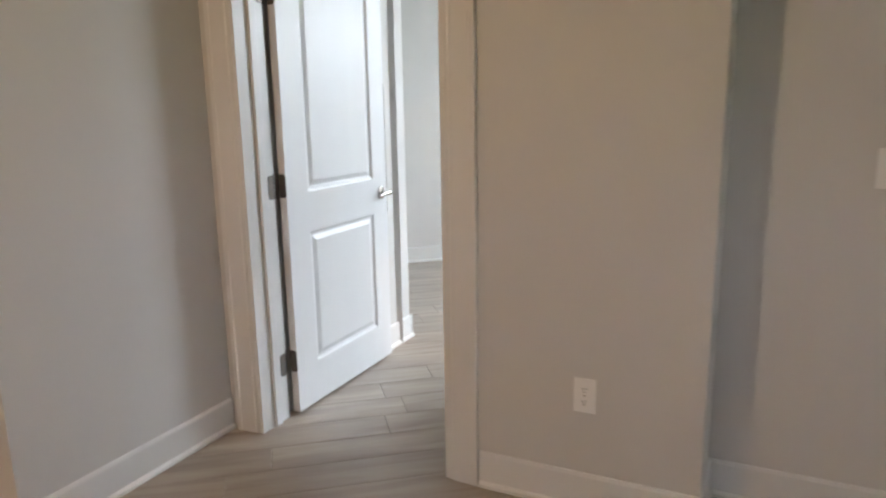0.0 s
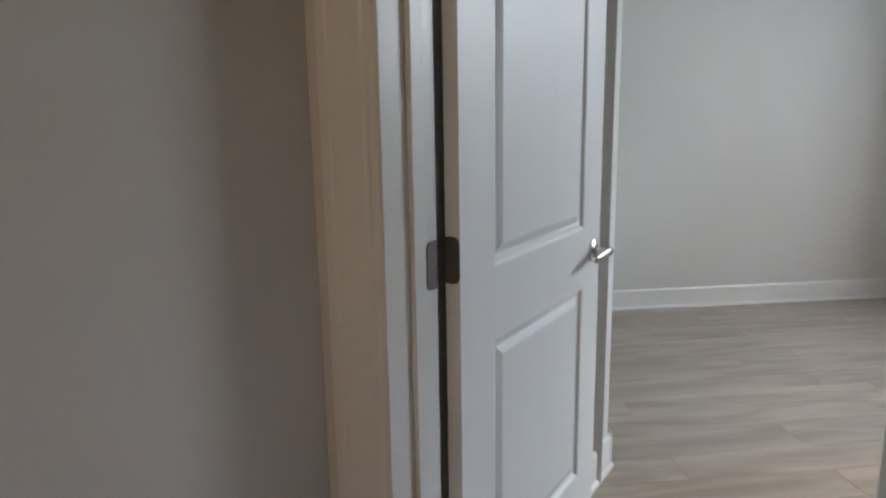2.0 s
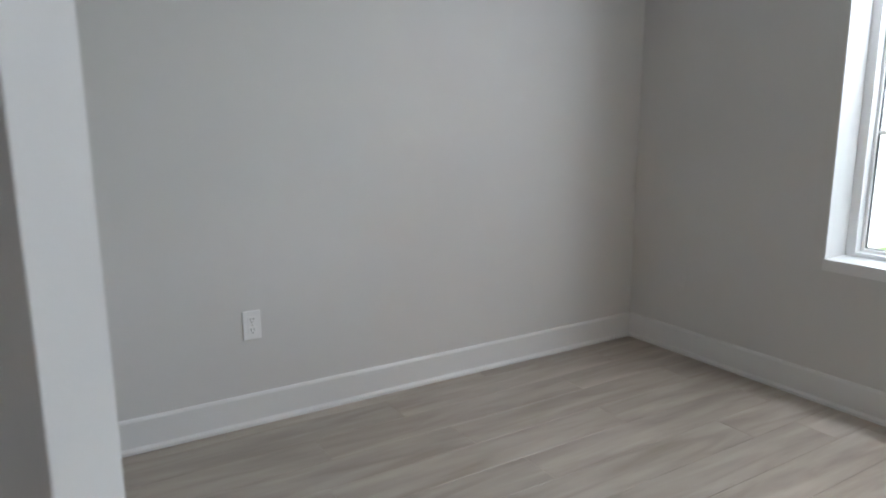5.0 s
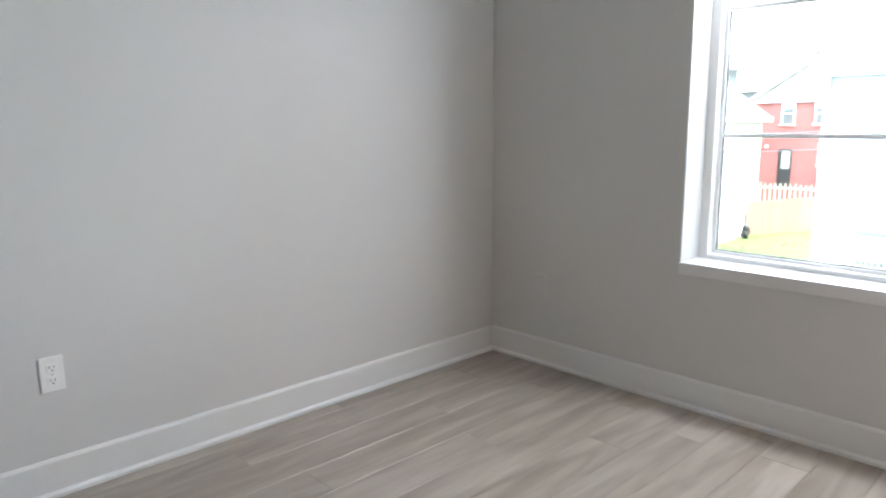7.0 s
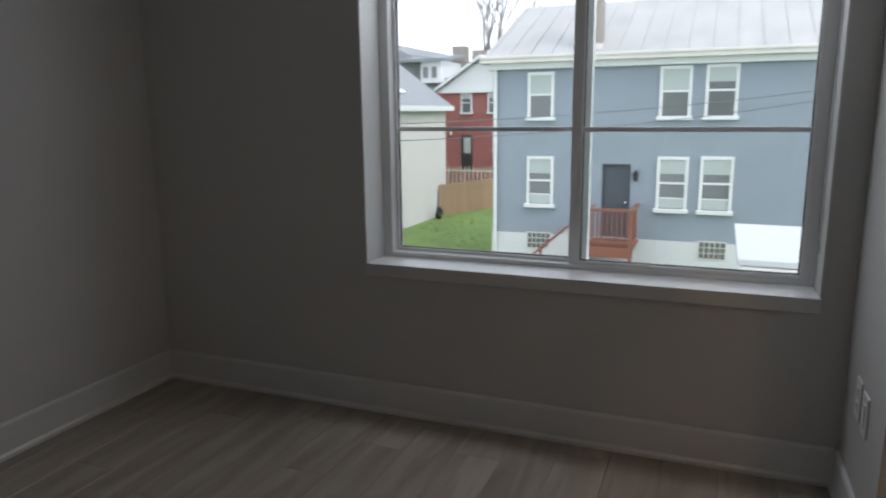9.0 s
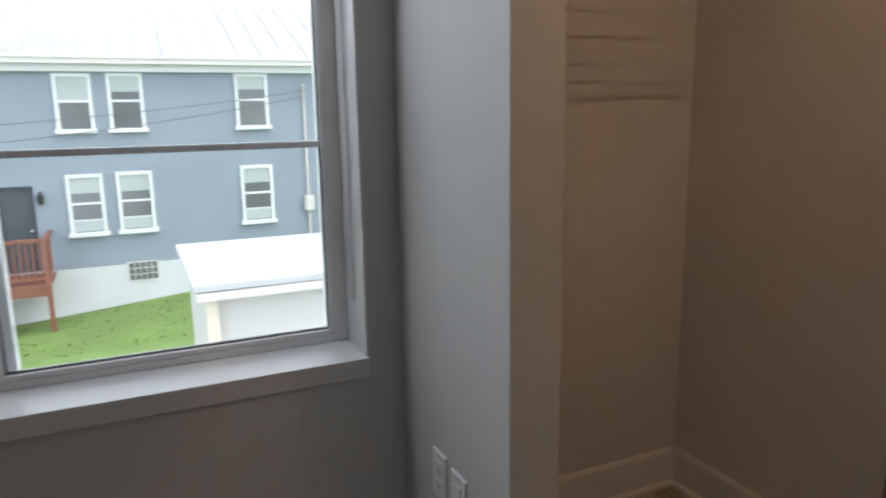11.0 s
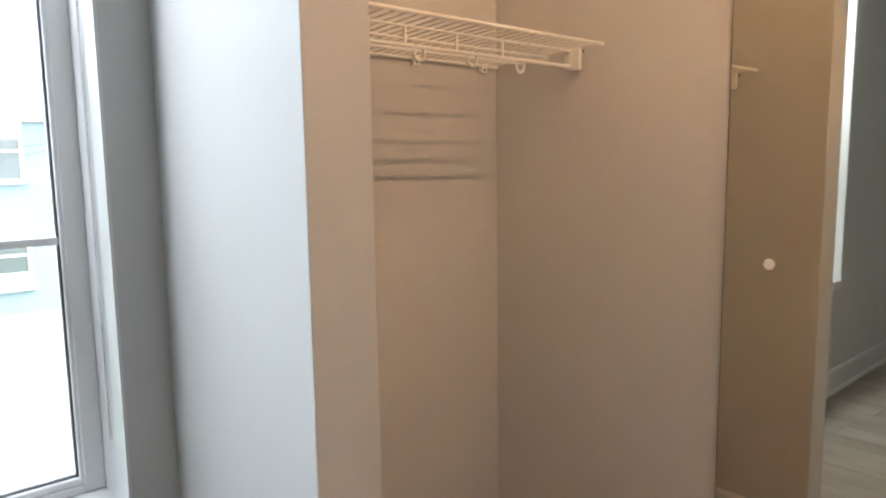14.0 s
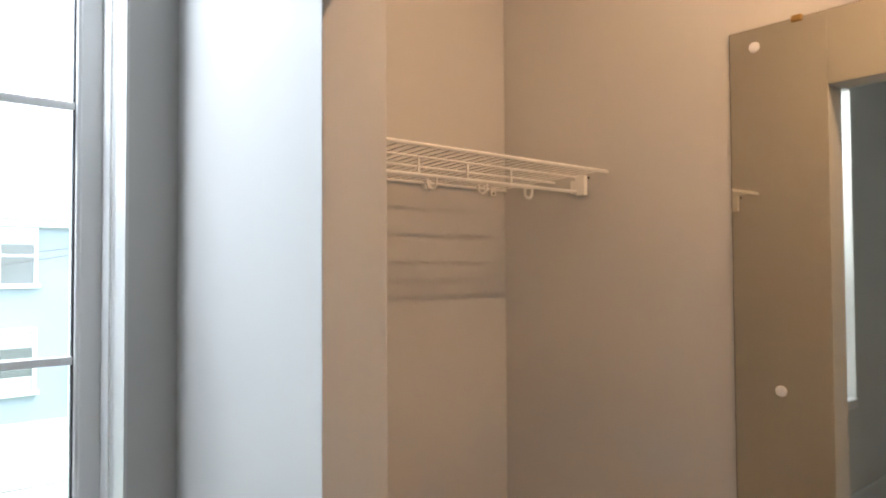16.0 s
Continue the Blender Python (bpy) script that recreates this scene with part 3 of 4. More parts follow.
rnd = random.Random(4)
bm = bmesh.new()
for _ in range(9000):
    x, y = rnd.uniform(13.5, 34), rnd.uniform(-3, 14)
    if x > FACE - 0.05 and y < 6.8:
        continue
    z, h = ground_z(x, y), rnd.uniform(0.012, 0.04)
    a, s = rnd.uniform(0, 6.3), rnd.uniform(0.03, 0.07)
    v = [bm.verts.new((x - s * math.cos(a), y - s * math.sin(a), z - 0.01)), bm.verts.new((x + s * math.cos(a), y + s * math.sin(a), z - 0.01)),
         bm.verts.new((x + rnd.uniform(-.05, .05), y + rnd.uniform(-.05, .05), z + h))]
    bm.faces.new(v)
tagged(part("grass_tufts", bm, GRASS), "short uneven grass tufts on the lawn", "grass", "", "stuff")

bm = bmesh.new()
for x, y, r in ((17.0, 8.7, 0.55), (16.6, 7.7, 0.45), (18.4, 8.1, 0.5), (15.6, 9.2, 0.5), (19.5, 9.4, 0.35)):
    ring = [bm.verts.new((x + r * rnd.uniform(0.6, 1.1) * math.cos(a), y + 1.2 * r * rnd.uniform(0.6, 1.1) * math.sin(a), ground_z(x, y) + 0.045)) for a in (2 * math.pi * i / 14 for i in range(14))]
    bm.faces.new(ring)
tagged(part("worn_dirt", bm, DIRT), "bare worn patches of dirt in the lawn", "dirt", "", "stuff")


def house_window(parent, y0, y1, z0, z1, x=FACE, shade=0.45, low=False):
    """A double-hung window set in a wall that faces -x: trim, sill, two sashes, blind."""
    w = new("house_window")
    w.parent = parent
    t = 0.085
    bm = bmesh.new()
    for p in ((y0, y0 + t, z0, z1), (y1 - t, y1, z0, z1), (y0 + t, y1 - t, z1 - t, z1)):
        box(bm, x - 0.05, x + 0.04, *p, 0.006)
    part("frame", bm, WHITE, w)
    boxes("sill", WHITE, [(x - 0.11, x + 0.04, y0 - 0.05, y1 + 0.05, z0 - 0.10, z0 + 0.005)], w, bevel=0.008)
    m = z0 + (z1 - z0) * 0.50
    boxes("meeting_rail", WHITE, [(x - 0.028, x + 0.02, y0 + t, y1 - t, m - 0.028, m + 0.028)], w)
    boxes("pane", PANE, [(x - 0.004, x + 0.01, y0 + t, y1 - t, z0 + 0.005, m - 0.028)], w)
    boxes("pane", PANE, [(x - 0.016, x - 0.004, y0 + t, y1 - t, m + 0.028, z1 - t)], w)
    if shade:
        boxes("blind", SHADE, [(x - 0.021, x - 0.0165, y0 + t + 0.01, y1 - t - 0.01, z1 - t - (z1 - m - t) * shade, z1 - t)], w, "pale green lowered blind")
    if low:
        boxes("lower_blind", SHADE, [(x - 0.009, x - 0.0045, y0 + t + 0.01, y1 - t - 0.01, z0 + 0.03, z0 + (m - z0) * 0.42)], w, "pale half-raised lower blind")
        boxes("blind_rail", WHITE, [(x - 0.011, x - 0.0095, y0 + t + 0.01, y1 - t - 0.01, z0 + (m - z0) * 0.40, z0 + (m - z0) * 0.45)], w)
    return w


house = thing("blue_house", "two-storey blue painted brick house with a white foundation", "house", pose(0, 0, 0))
HY0, HY1, HX1, EAVE, FND = -7.5, 6.66, 26.0, 2.36, -2.35
wins = [(4.86, 5.62, 1.02, 2.26, 1.0), (1.21, 2.02, 1.02, 2.32, 1.0), (0.08, 0.88, 1.02, 2.33, 0.62), (-2.93, -2.09, 1.02, 2.34, 0.55),
        (4.83, 5.62, -1.47, -0.09, 0.66), (1.18, 1.99, -1.47, -0.05, 0.6), (0.06, 0.89, -1.47, -0.03, 0.62), (-2.92, -2.08, -1.47, -0.01, 0.58)]
DY0, DY1, DZ0, DZ1 = 2.68, 3.46, -2.34, -0.27
holes = [(a + 0.03, b - 0.03, c + 0.02, d - 0.03) for a, b, c, d, _ in wins] + [(DY0, DY1, DZ0, DZ1)]
cy = sorted({HY0, HY1, *[h[0] for h in holes], *[h[1] for h in holes]})
cz = sorted({FND, EAVE, *[h[2] for h in holes], *[h[3] for h in holes]})
bm = bmesh.new()
for i in range(len(cy) - 1):
    for k in range(len(cz) - 1):
        ym, zm = (cy[i] + cy[i + 1]) / 2, (cz[k] + cz[k + 1]) / 2
        if not any(h[0] < ym < h[1] and h[2] < zm < h[3] for h in holes):
            box(bm, FACE, FACE + 0.25, cy[i], cy[i + 1], cz[k], cz[k + 1])
bmesh.ops.remove_doubles(bm, verts=bm.verts, dist=0.0005)
seen, dup = {}, []
for f in bm.faces:
    key = tuple(round(v, 3) for v in f.calc_center_median())
    if key in seen:
        dup += [f, seen[key]]
    seen[key] = f
bmesh.ops.delete(bm, geom=list(set(dup)), context="FACES")
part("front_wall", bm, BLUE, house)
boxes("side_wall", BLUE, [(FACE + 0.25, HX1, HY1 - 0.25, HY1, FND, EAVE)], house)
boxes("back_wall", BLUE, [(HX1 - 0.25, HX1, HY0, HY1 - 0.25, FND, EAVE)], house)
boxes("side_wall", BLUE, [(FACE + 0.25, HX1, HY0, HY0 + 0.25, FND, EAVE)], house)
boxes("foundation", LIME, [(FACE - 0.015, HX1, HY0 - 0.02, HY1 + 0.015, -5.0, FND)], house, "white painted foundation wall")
# plain dark sheet: indoor shade is put into its colour, no rooms built
boxes("dark_room_sheet", DARK, [(FACE + 0.3, FACE + 0.34, HY0 + 0.3, HY1 - 0.3, FND, EAVE)], house, "dark sheet standing in for the shaded rooms indoors")
for a, b, c, d, s in wins:
    house_window(house, a, b, c, d, FACE, s, c < 0)
for y0, y1 in ((4.86, 5.60), (0.10, 0.84)):
    bw = new("basement_window")
    bw.parent = house
    boxes("frame", GUTTER, [(FACE - 0.03, FACE - 0.016, y0, y1, -2.80, -2.30)], bw)
    for i in range(5):
        for k in range(3):
            boxes("glass_block", PANE, [(FACE - 0.038, FACE - 0.0305, y0 + 0.03 + (y1 - y0 - 0.06) * i / 5 + 0.012, y0 + 0.03 + (y1 - y0 - 0.06) * (i + 1) / 5 - 0.012, -2.78 + 0.155 * k + 0.012, -2.78 + 0.155 * (k + 1) - 0.012)], bw)
hd = new("house_door")
hd.parent = house
boxes("leaf", SLATEDOOR, [(FACE + 0.10, FACE + 0.15, DY0 + 0.04, DY1 - 0.04, DZ0, DZ1 - 0.04)], hd)
boxes("frame", SLATEDOOR, [(FACE + 0.02, FACE + 0.15, DY0, DY0 + 0.04, DZ0, DZ1), (FACE + 0.02, FACE + 0.15, DY1 - 0.04, DY1, DZ0, DZ1), (FACE + 0.02, FACE + 0.15, DY0 + 0.04, DY1 - 0.04, DZ1 - 0.04, DZ1)], hd)
bm = bmesh.new()
bmesh.ops.create_uvsphere(bm, u_segments=12, v_segments=8, radius=0.045, matrix=Matrix.Translation((FACE + 0.07, DY0 + 0.12, -1.35)))
part("knob", bm, NICKEL, hd)
wl = new("porch_light")
wl.parent = house
boxes("bracket", DARK, [(FACE - 0.05, FACE, 2.51, 2.57, -0.50, -0.42)], wl)
bm = bmesh.new()
rod(bm, (FACE - 0.09, 2.54, -0.72), (FACE - 0.09, 2.54, -0.50), 0.055, 10, 0.075)
part("lantern", bm, DARK, wl)

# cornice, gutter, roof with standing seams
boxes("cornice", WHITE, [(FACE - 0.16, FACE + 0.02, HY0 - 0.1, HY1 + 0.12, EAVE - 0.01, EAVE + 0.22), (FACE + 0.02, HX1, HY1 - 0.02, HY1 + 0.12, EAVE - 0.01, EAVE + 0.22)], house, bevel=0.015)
boxes("gutter", GUTTER, [(FACE - 0.36, FACE - 0.16, HY0 - 0.2, HY1 + 0.30, EAVE + 0.16, EAVE + 0.32), (FACE - 0.40, FACE - 0.36, HY0 - 0.2, HY1 + 0.30, EAVE + 0.28, EAVE + 0.345)], house, "pale weathered box gutter", bevel=0.01)
RX, RZ = (FACE + HX1) / 2, 4.65
bm = bmesh.new()
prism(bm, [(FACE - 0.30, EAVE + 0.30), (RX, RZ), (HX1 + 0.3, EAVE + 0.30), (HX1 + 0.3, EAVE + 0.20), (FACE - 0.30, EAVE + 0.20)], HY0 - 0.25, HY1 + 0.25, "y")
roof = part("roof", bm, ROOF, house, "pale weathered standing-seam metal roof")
slope = Vector((RX - FACE + 0.30, 0, RZ - EAVE - 0.30))
for k in range(24):
    y = HY1 + 0.1 - 0.6 * k
    bm = bmesh.new()
    a = Vector((FACE - 0.28, y, EAVE + 0.315))
    rod(bm, a, a + slope * 0.99, 0.022, 5)
    part("seam", bm, ROOF, roof)
boxes("chimney", STONE, [(FACE + 0.15, FACE + 0.9, 3.66, 4.34, 2.6, 6.4)], house, "stuccoed chimney", bevel=0.02)
boxes("chimney_flashing", GUTTER, [(FACE + 0.08, FACE + 0.95, 3.60, 4.40, 2.70, 2.98)], house)

ds = new("downspout")
ds.parent = house
bm = bmesh.new()
rod(bm, (FACE - 0.09, 6.56, -3.75), (FACE - 0.09, 6.56, EAVE), 0.055, 10)
part("pipe", bm, WHITE, ds)
bm = bmesh.new()
rod(bm, (FACE - 0.09, 6.56, -3.72), (FACE - 0.20, 5.9, -3.76), 0.055, 8)
part("outlet_elbow", bm, GUTTER, ds)
cd = new("conduit")
cd.parent = house
bm = bmesh.new()
rod(bm, (FACE - 0.05, -3.86, -2.2), (FACE - 0.05, -3.86, 1.9), 0.03, 8)
rod(bm, (FACE - 0.05, -3.86, 1.9), (FACE - 0.16, -3.86, 2.05), 0.035, 8)
part("pipe", bm, GUTTER, cd)
boxes("meter", GUTTER, [(FACE - 0.18, FACE, -3.98, -3.74, -1.3, -0.9)], cd, bevel=0.02)

# porch deck and stair
deck = thing("porch_stair", "red-brown stained wooden porch with a stair and balusters", "stairs")
PX, PY0, PY1, PZ = FACE - 1.35, 2.40, 3.62, -2.36
boxes("deck_floor", REDWOOD, [(PX, FACE - 0.02, PY0, PY1, PZ - 0.05, PZ)], deck)
boxes("rim_joist", REDWOOD, [(PX - 0.04, PX, PY0, PY1, PZ - 0.28, PZ)], deck)
for y in (PY0 + 0.06, PY1 - 0.06):
    boxes("post", REDWOOD, [(PX - 0.05, PX + 0.05, y - 0.05, y + 0.05, ground_z(PX, y) - 0.1, PZ + 0.98)], deck)
boxes("handrail", REDWOOD, [(PX - 0.06, PX + 0.06, PY0, PY1, PZ + 0.95, PZ + 1.02)], deck)
boxes("handrail", REDWOOD, [(PX + 0.06, FACE - 0.02, PY0, PY0 + 0.09, PZ + 0.95, PZ + 1.02)], deck)
boxes("bottom_rail", REDWOOD, [(PX - 0.03, PX + 0.03, PY0, PY1, PZ + 0.10, PZ + 0.16)], deck)
for k in range(8):
    y = PY0 + 0.17 + (PY1 - PY0 - 0.34) * k / 7
    boxes("baluster", REDWOOD, [(PX - 0.02, PX + 0.02, y - 0.02, y + 0.02, PZ + 0.16, PZ + 0.95)], deck)
for k in range(7):
    x = PX + 0.17 + (FACE - PX - 0.3) * k / 7
    boxes("baluster", REDWOOD, [(x - 0.02, x + 0.02, PY0 + 0.03, PY0 + 0.07, PZ + 0.10, PZ + 0.95)], deck)
# flight down towards +y
SB = 5.05
gz = ground_z(PX, SB)
nst = 7
for k in range(nst):
    y = PY1 + (SB - PY1) * (k + 0.5) / nst
    z = PZ - (PZ - gz) * (k + 1) / (nst + 1)
    boxes("tread", REDWOOD, [(PX - 0.02, FACE - 0.32, y - 0.13, y + 0.13, z - 0.04, z)], deck)
for x in (PX - 0.05, FACE - 0.34):
    bm = bmesh.new()
    prism(bm, [(PY1, PZ), (SB + 0.1, gz + 0.05), (SB + 0.1, gz - 0.08), (SB - 0.22, gz - 0.08), (PY1, PZ - 0.32)], x, x + 0.05, "x")
    part("stringer", bm, REDWOOD, deck)
    bm = bmesh.new()
    prism(bm, [(PY1 - 0.05, PZ + 1.02), (SB + 0.10, gz + 0.98), (SB + 0.10, gz + 0.90), (PY1 - 0.05, PZ + 0.94)], x - 0.01, x + 0.07, "x")
    part("handrail", bm, REDWOOD, deck)
    boxes("newel", REDWOOD, [(x - 0.01, x + 0.07, SB, SB + 0.09, gz - 0.1, gz + 0.98)], deck)
    for k in range(9):
        s = (k + 0.7) / 9.6
        y, zl = PY1 + (SB - PY1) * s, PZ + (gz - PZ) * s
        boxes("baluster", WHITE, [(x + 0.01, x + 0.045, y - 0.018, y + 0.018, zl - 0.02, zl + 0.93)], deck, "pale baluster")

# low flat-roofed annex close to the window
shed = thing("annex", "low cream annex with a white sheet roof and grey edge", "shed")
boxes("wall", STUCCO, [(4.10, 5.9, -5.0, 0.12, -4.3, -0.20)], shed)
bm = bmesh.new()
prism(bm, [(0.20, -0.20), (-5.1, -0.20), (-5.1, -0.135), (0.20, -0.135)], 3.98, 4.10, "x")
part("drip_edge", bm, GUTTER, shed, "grey gritty drip edge")
bm = bmesh.new()
box(bm, 3.99, 6.0, -5.1, 0.22, -0.134, -0.075, 0.012)
bmesh.ops.subdivide_edges(bm, edges=bm.edges, cuts=3, use_grid_fill=True)
for v in bm.verts:
    v.co.z += 0.018 * noise.noise(v.co * 1.3) + 0.05 * max(0, v.co.y + 0.02) * (v.co.x > 4.5)
part("roof_sheet", bm, SHEET, shed, "white roof sheet with curled edge")
boxes("corner_post", GREYWOOD, [(4.03, 4.10, 0.04, 0.13, -4.2, -0.20)], shed)

# cream building on the far side of the lawn, with skylights
cream = thing("cream_building", "cream stucco building with a grey shingle roof and skylights", "house")
CX0, CX1, CY, CZ = 13.0, 33.5, 14.6, 1.45
boxes("wall", STUCCO, [(CX0, CX1, CY, CY + 7, -6, CZ)], cream)
bm = bmesh.new()
prism(bm, [(CY - 0.35, CZ), (CY + 3.6, CZ + 2.9), (CY + 7.4, CZ), (CY + 7.4, CZ - 0.12), (CY - 0.35, CZ - 0.12)], CX0, CX1 + 0.3, "x")
cr = part("roof", bm, SLATE, cream)
boxes("fascia", WHITE, [(CX0, CX1 + 0.3, CY - 0.40, CY - 0.35, CZ - 0.22, CZ + 0.03)], cream)
for x, s in ((29.0, 0.32), (26.2, 0.55), (31.0, 0.72)):
    y, z = CY - 0.35 + 3.95 * s, CZ + 2.9 * s
    bm = bmesh.new()
    box(bm, -0.35, 0.35, -0.55, 0.55, -0.02, 0.10)
    bmesh.ops.transform(bm, matrix=pose(x, y, z, 36.3, 0, 0), verts=bm.verts)
    sl = part("skylight", bm, WHITE, cr)

# dark-roofed house with a dormer behind it
far = thing("dark_roof_house", "grey-roofed house with a white dormer", "house")
bm = bmesh.new()
prism(bm, [(16.0, 2.6), (21.0, 5.6), (26, 2.6), (26, -5), (16.0, -5)], 40, 50, "x")
part("body", bm, SLATE, far)
boxes("wall", BRICK, [(39.9, 40.0, 16.2, 25, -5, 2.5)], far)
boxes("dormer", WHITE, [(39.4, 43, 17.2, 18.6, 3.0, 4.35)], far)
bm = bmesh.new()
prism(bm, [(39.1, 4.3), (43, 4.75), (43, 4.95), (39.1, 4.5)], 16.9, 20.5, "y")
part("dormer_roof", bm, SLATE, far)
for y in (17.5, 18.1):
    boxes("dormer_window", PANE, [(39.36, 39.41, y, y + 0.35, 3.3, 4.0)], far)
boxes("chimney", STONE, [(44, 45, 17.3, 18.2, 4.0, 5.6)], far)

# red brick house with a white gable
red = thing("red_brick_house", "red brick house with a white gable and a small back door", "house")
RXF, RY0, RY1 = 38.0, 11.6, 16.5
boxes("wall", BRICK, [(RXF, RXF + 8, RY0, RY1, -5.5, 2.5)], red)
bm = bmesh.new()
prism(bm, [(RY1 + 0.25, 2.45), ((RY0 + RY1) / 2, 4.2), (RY0 - 0.25, 2.45)], RXF - 0.05, RXF + 8, "x")
part("gable", bm, WHITE, red, "white boarded gable")
for a, b in ((RY1 + 0.45, (RY0 + RY1) / 2), (RY0 - 0.45, (RY0 + RY1) / 2)):
    bm = bmesh.new()
    prism(bm, [(a, 2.40), (b, 4.28), (b, 4.48), (a, 2.58)], RXF - 0.35, RXF + 8.2, "x")
    part("roof_slope", bm, WHITE, red)
boxes("gable_trim", WHITE, [(RXF - 0.16, RXF - 0.051, RY0 - 0.3, RY1 + 0.3, 2.28, 2.52)], red)
for p in ((14.62, 15.34, 1.12, 2.25), (12.9, 13.62, 1.12, 2.25), (12.7, 13.30, -1.1, 0.1)):
    house_window(red, *p, RXF - 0.02, 0.5)
boxes("back_door", DARK, [(RXF - 0.04, RXF + 0.02, 14.62, 15.34, -2.5, -0.25)], red, "dark back door with a pale pane")
boxes("door_pane", SHADE, [(RXF - 0.06, RXF - 0.041, 14.72, 15.15, -1.35, -0.4)], red)
bm = bmesh.new()
bmesh.ops.create_uvsphere(bm, u_segments=10, v_segments=8, radius=0.10, matrix=Matrix.Translation((RXF - 0.1, 16.0, -0.15)))
part("lamp_globe", bm, WHITE, red)
boxes("chimney", STONE, [(RXF + 5, RXF + 5.8, 15.6, 16.4, 2.5, 5.2)], red)

# board fence running away along the lawn, and an old picket fence behind
fence = thing("board_fence", "brown cedar board fence along the lawn", "fence")
bd = bmesh.new()
box(bd, -0.07, 0.07, -0.012, 0.012, 0, 1.75)
me = bpy.data.meshes.new("board")
bd.to_mesh(me)
bd.free()
me.materials.append(CEDAR)
for k in range(45):
    x = 32.2 + 0.118 * k
    y = 14.42 - 0.0957 * k
    b = new("board", me)
    b.parent = fence
    b.location = (x, y, ground_z(x, y) - 0.05 + rnd.uniform(-0.03, 0.03))
    b.rotation_euler = (0, 0, -0.68)
for z in (0.35, 1.35):
    bm = bmesh.new()
    rod(bm, (32.23, 14.46, ground_z(32.2, 14.42) + z), (37.42, 10.25, ground_z(37.4, 10.2) + z), 0.04, 4)
    part("rail", bm, CEDAR, fence)
pk = bmesh.new()
prism(pk, [(-0.05, 0), (0.05, 0), (0.05, 2.1), (0, 2.24), (-0.05, 2.1)], -0.012, 0.012, "x")
me = bpy.data.meshes.new("picket")
pk.to_mesh(me)
pk.free()
me.materials.append(GREYWOOD)
pick = thing("picket_fence", "weathered grey picket fence", "fence")
for k in range(14):
    p = new("picket", me)
    p.parent = pick
    p.location = (37.6, 16.05 - 0.27 * k, -4.35 + rnd.uniform(-.02, .02))
for z in (0.6, 1.9):
    boxes("rail", GREYWOOD, [(37.615, 37.655, 12.4, 16.2, -4.35 + z, -4.25 + z)], pick)
bag = thing("rubbish_bag", "dark rubbish bag beside the fence", "bag", pose(31.2, 14.1, ground_z(31.2, 14.1)))
bm = bmesh.new()
bmesh.ops.create_icosphere(bm, subdivisions=3, radius=0.27, matrix=Matrix.Diagonal((0.8, 0.8, 1.3, 1)) @ Matrix.Translation((0, 0, 0.24)))
for v in bm.verts:
    v.co += v.normal * 0.14 * noise.noise(v.co * 4)
part("sack", bm, DARK, bag)

# bare tree on the skyline
tree = thing("bare_tree", "bare leafless tree above the rooftops", "tree", pose(46, 16.6, -4.5))
bm = bmesh.new()
twigs = bmesh.new()


def limb(a, way, length, radius, depth):
    b = a + way * length
    rod(bm if depth > 3 else twigs, a, b, radius, 6 if depth > 3 else 4, radius * 0.66)
    if depth:
        for _ in range(3 if depth > 2 else 2):
            w = (way + Vector((rnd.uniform(-.6, .6), rnd.uniform(-.6, .6), rnd.uniform(-.1, .5)))).normalized()
            limb(b, w, length * rnd.uniform(0.62, 0.85), radius * 0.62, depth - 1)


limb(Vector((0, 0, 0)), Vector((0, 0, 1)), 5.2, 0.22, 6)
part("trunk", bm, BARK, tree)
part("twigs", twigs, BARK, tree)

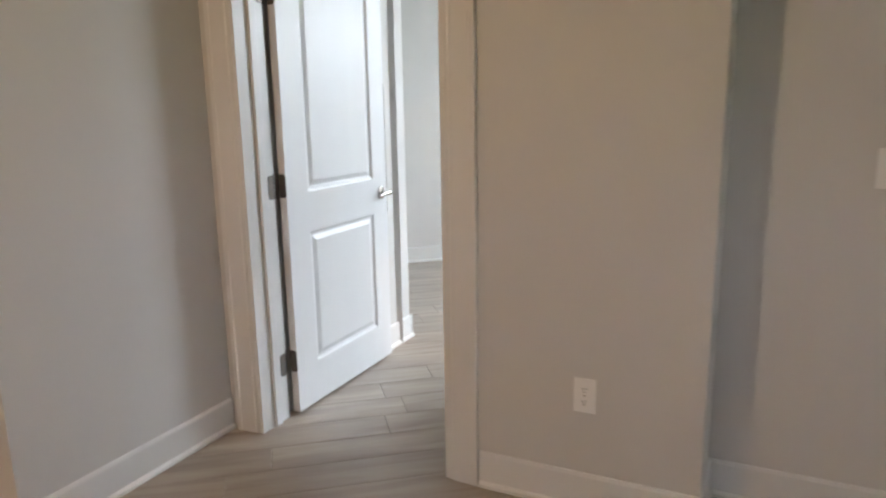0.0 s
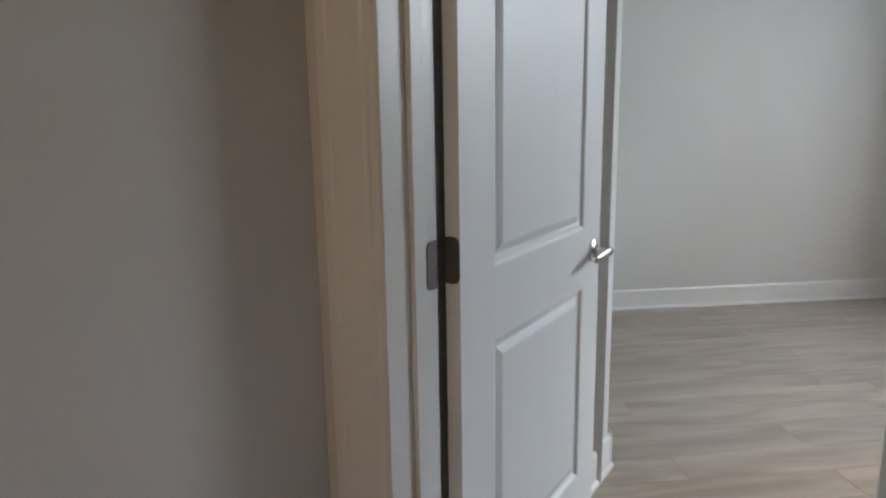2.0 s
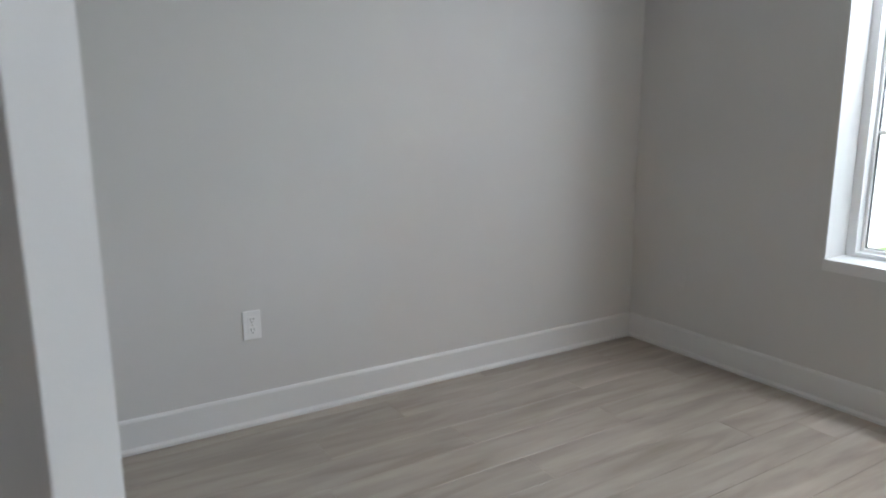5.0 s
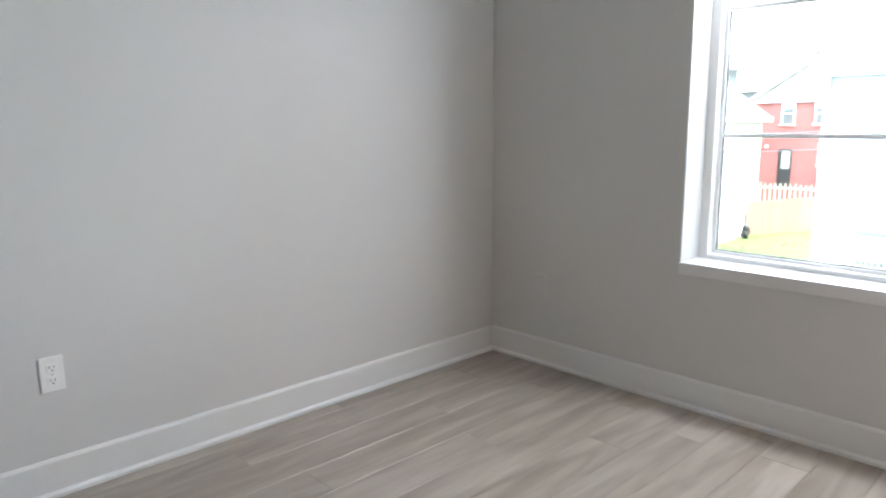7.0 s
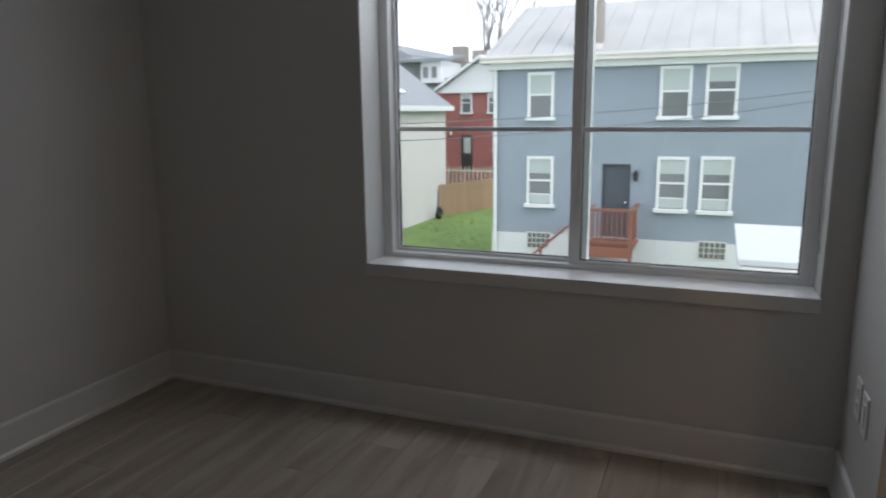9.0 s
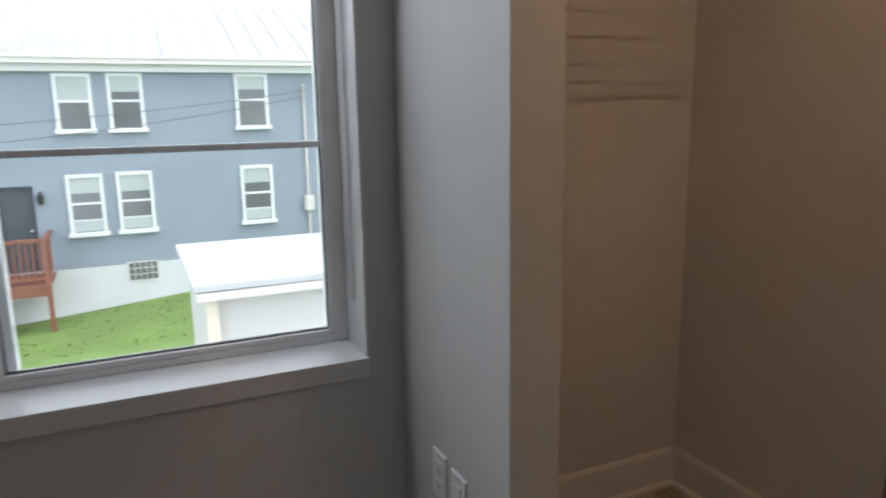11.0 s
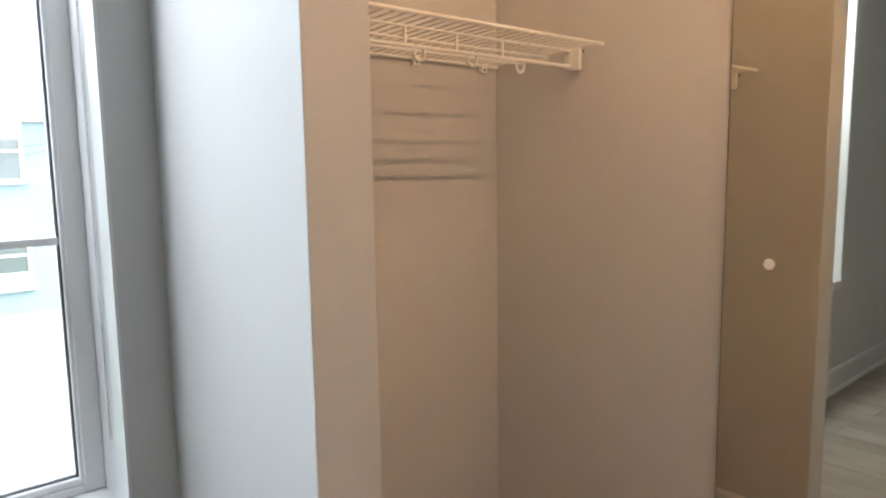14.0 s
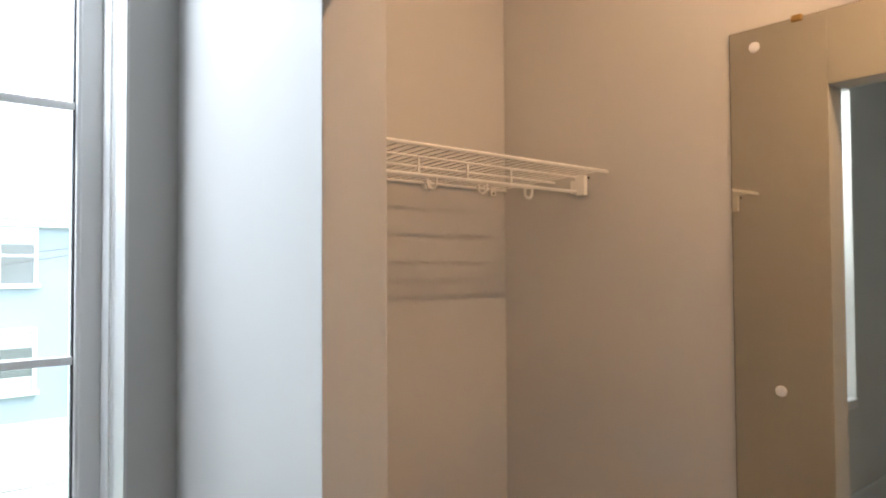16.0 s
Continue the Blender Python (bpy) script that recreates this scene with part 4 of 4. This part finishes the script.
# overhead cables
for (a, b, sag) in (((17.1, -3.86, 1.9), (8.0, 16.0, 1.15), 0.55), ((17.1, -3.86, 1.75), (8.0, 16.0, 0.85), 0.7), ((17.05, 6.7, 2.5), (9.0, 17.0, 4.6), 0.25)):
    cv = thing("overhead_cable", "thin dark overhead cable", "cable", group="overhead cables")
    bm = bmesh.new()
    a, b = Vector(a), Vector(b)
    pts = [a.lerp(b, i / 16) - Vector((0, 0, sag * 4 * (i / 16) * (1 - i / 16))) for i in range(17)]
    for p, q in zip(pts, pts[1:]):
        rod(bm, p, q, 0.010, 5)
    part("strand", bm, CABLE, cv)

# ---- the plank floor, laid east to west ----
floor = structure("floor", GAP, [(-4.0, 0.3, -1.2, 2.93, -0.25, -0.006)], "grey-brown wood-look plank floor", "floor")
structure("floor_hall", GAP, [(-4.38, 1.28, -6.68, -2.13, -0.25, -0.010)], "grey-brown wood-look plank floor of the hall", "floor", HALL)
PW, PL = 0.178, 1.22
TURN = HALL.inverted()


def indoors(x, y):
    """Whether a point of the plan lies inside the rooms that are floored."""
    if (-3.9 < x < 0 and 0.8 < y < 2.757) or (-2.3 < x < 0.038 and -0.957 < y <= 0):
        return True
    p = TURN @ Vector((x, y, 0))
    v, u = p.x, p.y
    if x < 0 and y < 0.85 and v > -2.702 and u > -2.48 and (y > 0 or (x < -2.415 and v < -1.6)):
        return True
    if -4.3 < v < 1.2 and -6.6 < u < -2.44 and (v > -2.84 or u < SIDE):
        return True
    return -0.965 < v < 1.2 and -2.47 < u < -2.17


def plank(x0, x1, y0):
    verts = [(a, b, c) for c, k in ((-0.0058, 0.0006), (-0.0010, 0.0006), (0.0, 0.0016)) for a, b in ((x0 + k, k), (x1 - k, k), (x1 - k, PW - k), (x0 + k, PW - k))]
    faces = [(8, 9, 10, 11)] + [(r + j, r + (j + 1) % 4, r + 4 + (j + 1) % 4, r + 4 + j) for r in (0, 4) for j in range(4)]
    me = bpy.data.meshes.new("plank")
    me.from_pydata(verts, [], faces)
    me.materials.append(PLANK)
    p = new("plank", me)
    p.parent = floor
    p.location = (0, y0, 0)


rows = random.Random(11)
for r in range(-42, 16):
    y = r * PW
    x = -7.6 - rows.uniform(0, PL)
    while x < 0.04:
        hit = [x + 0.04 * k for k in range(31) if any(indoors(x + 0.04 * k, y + d) for d in (0.01, 0.09, 0.168))]
        if hit:
            plank(max(x, min(hit) - 0.03), min(x + PL, max(hit) + 0.04), y)
        x += PL
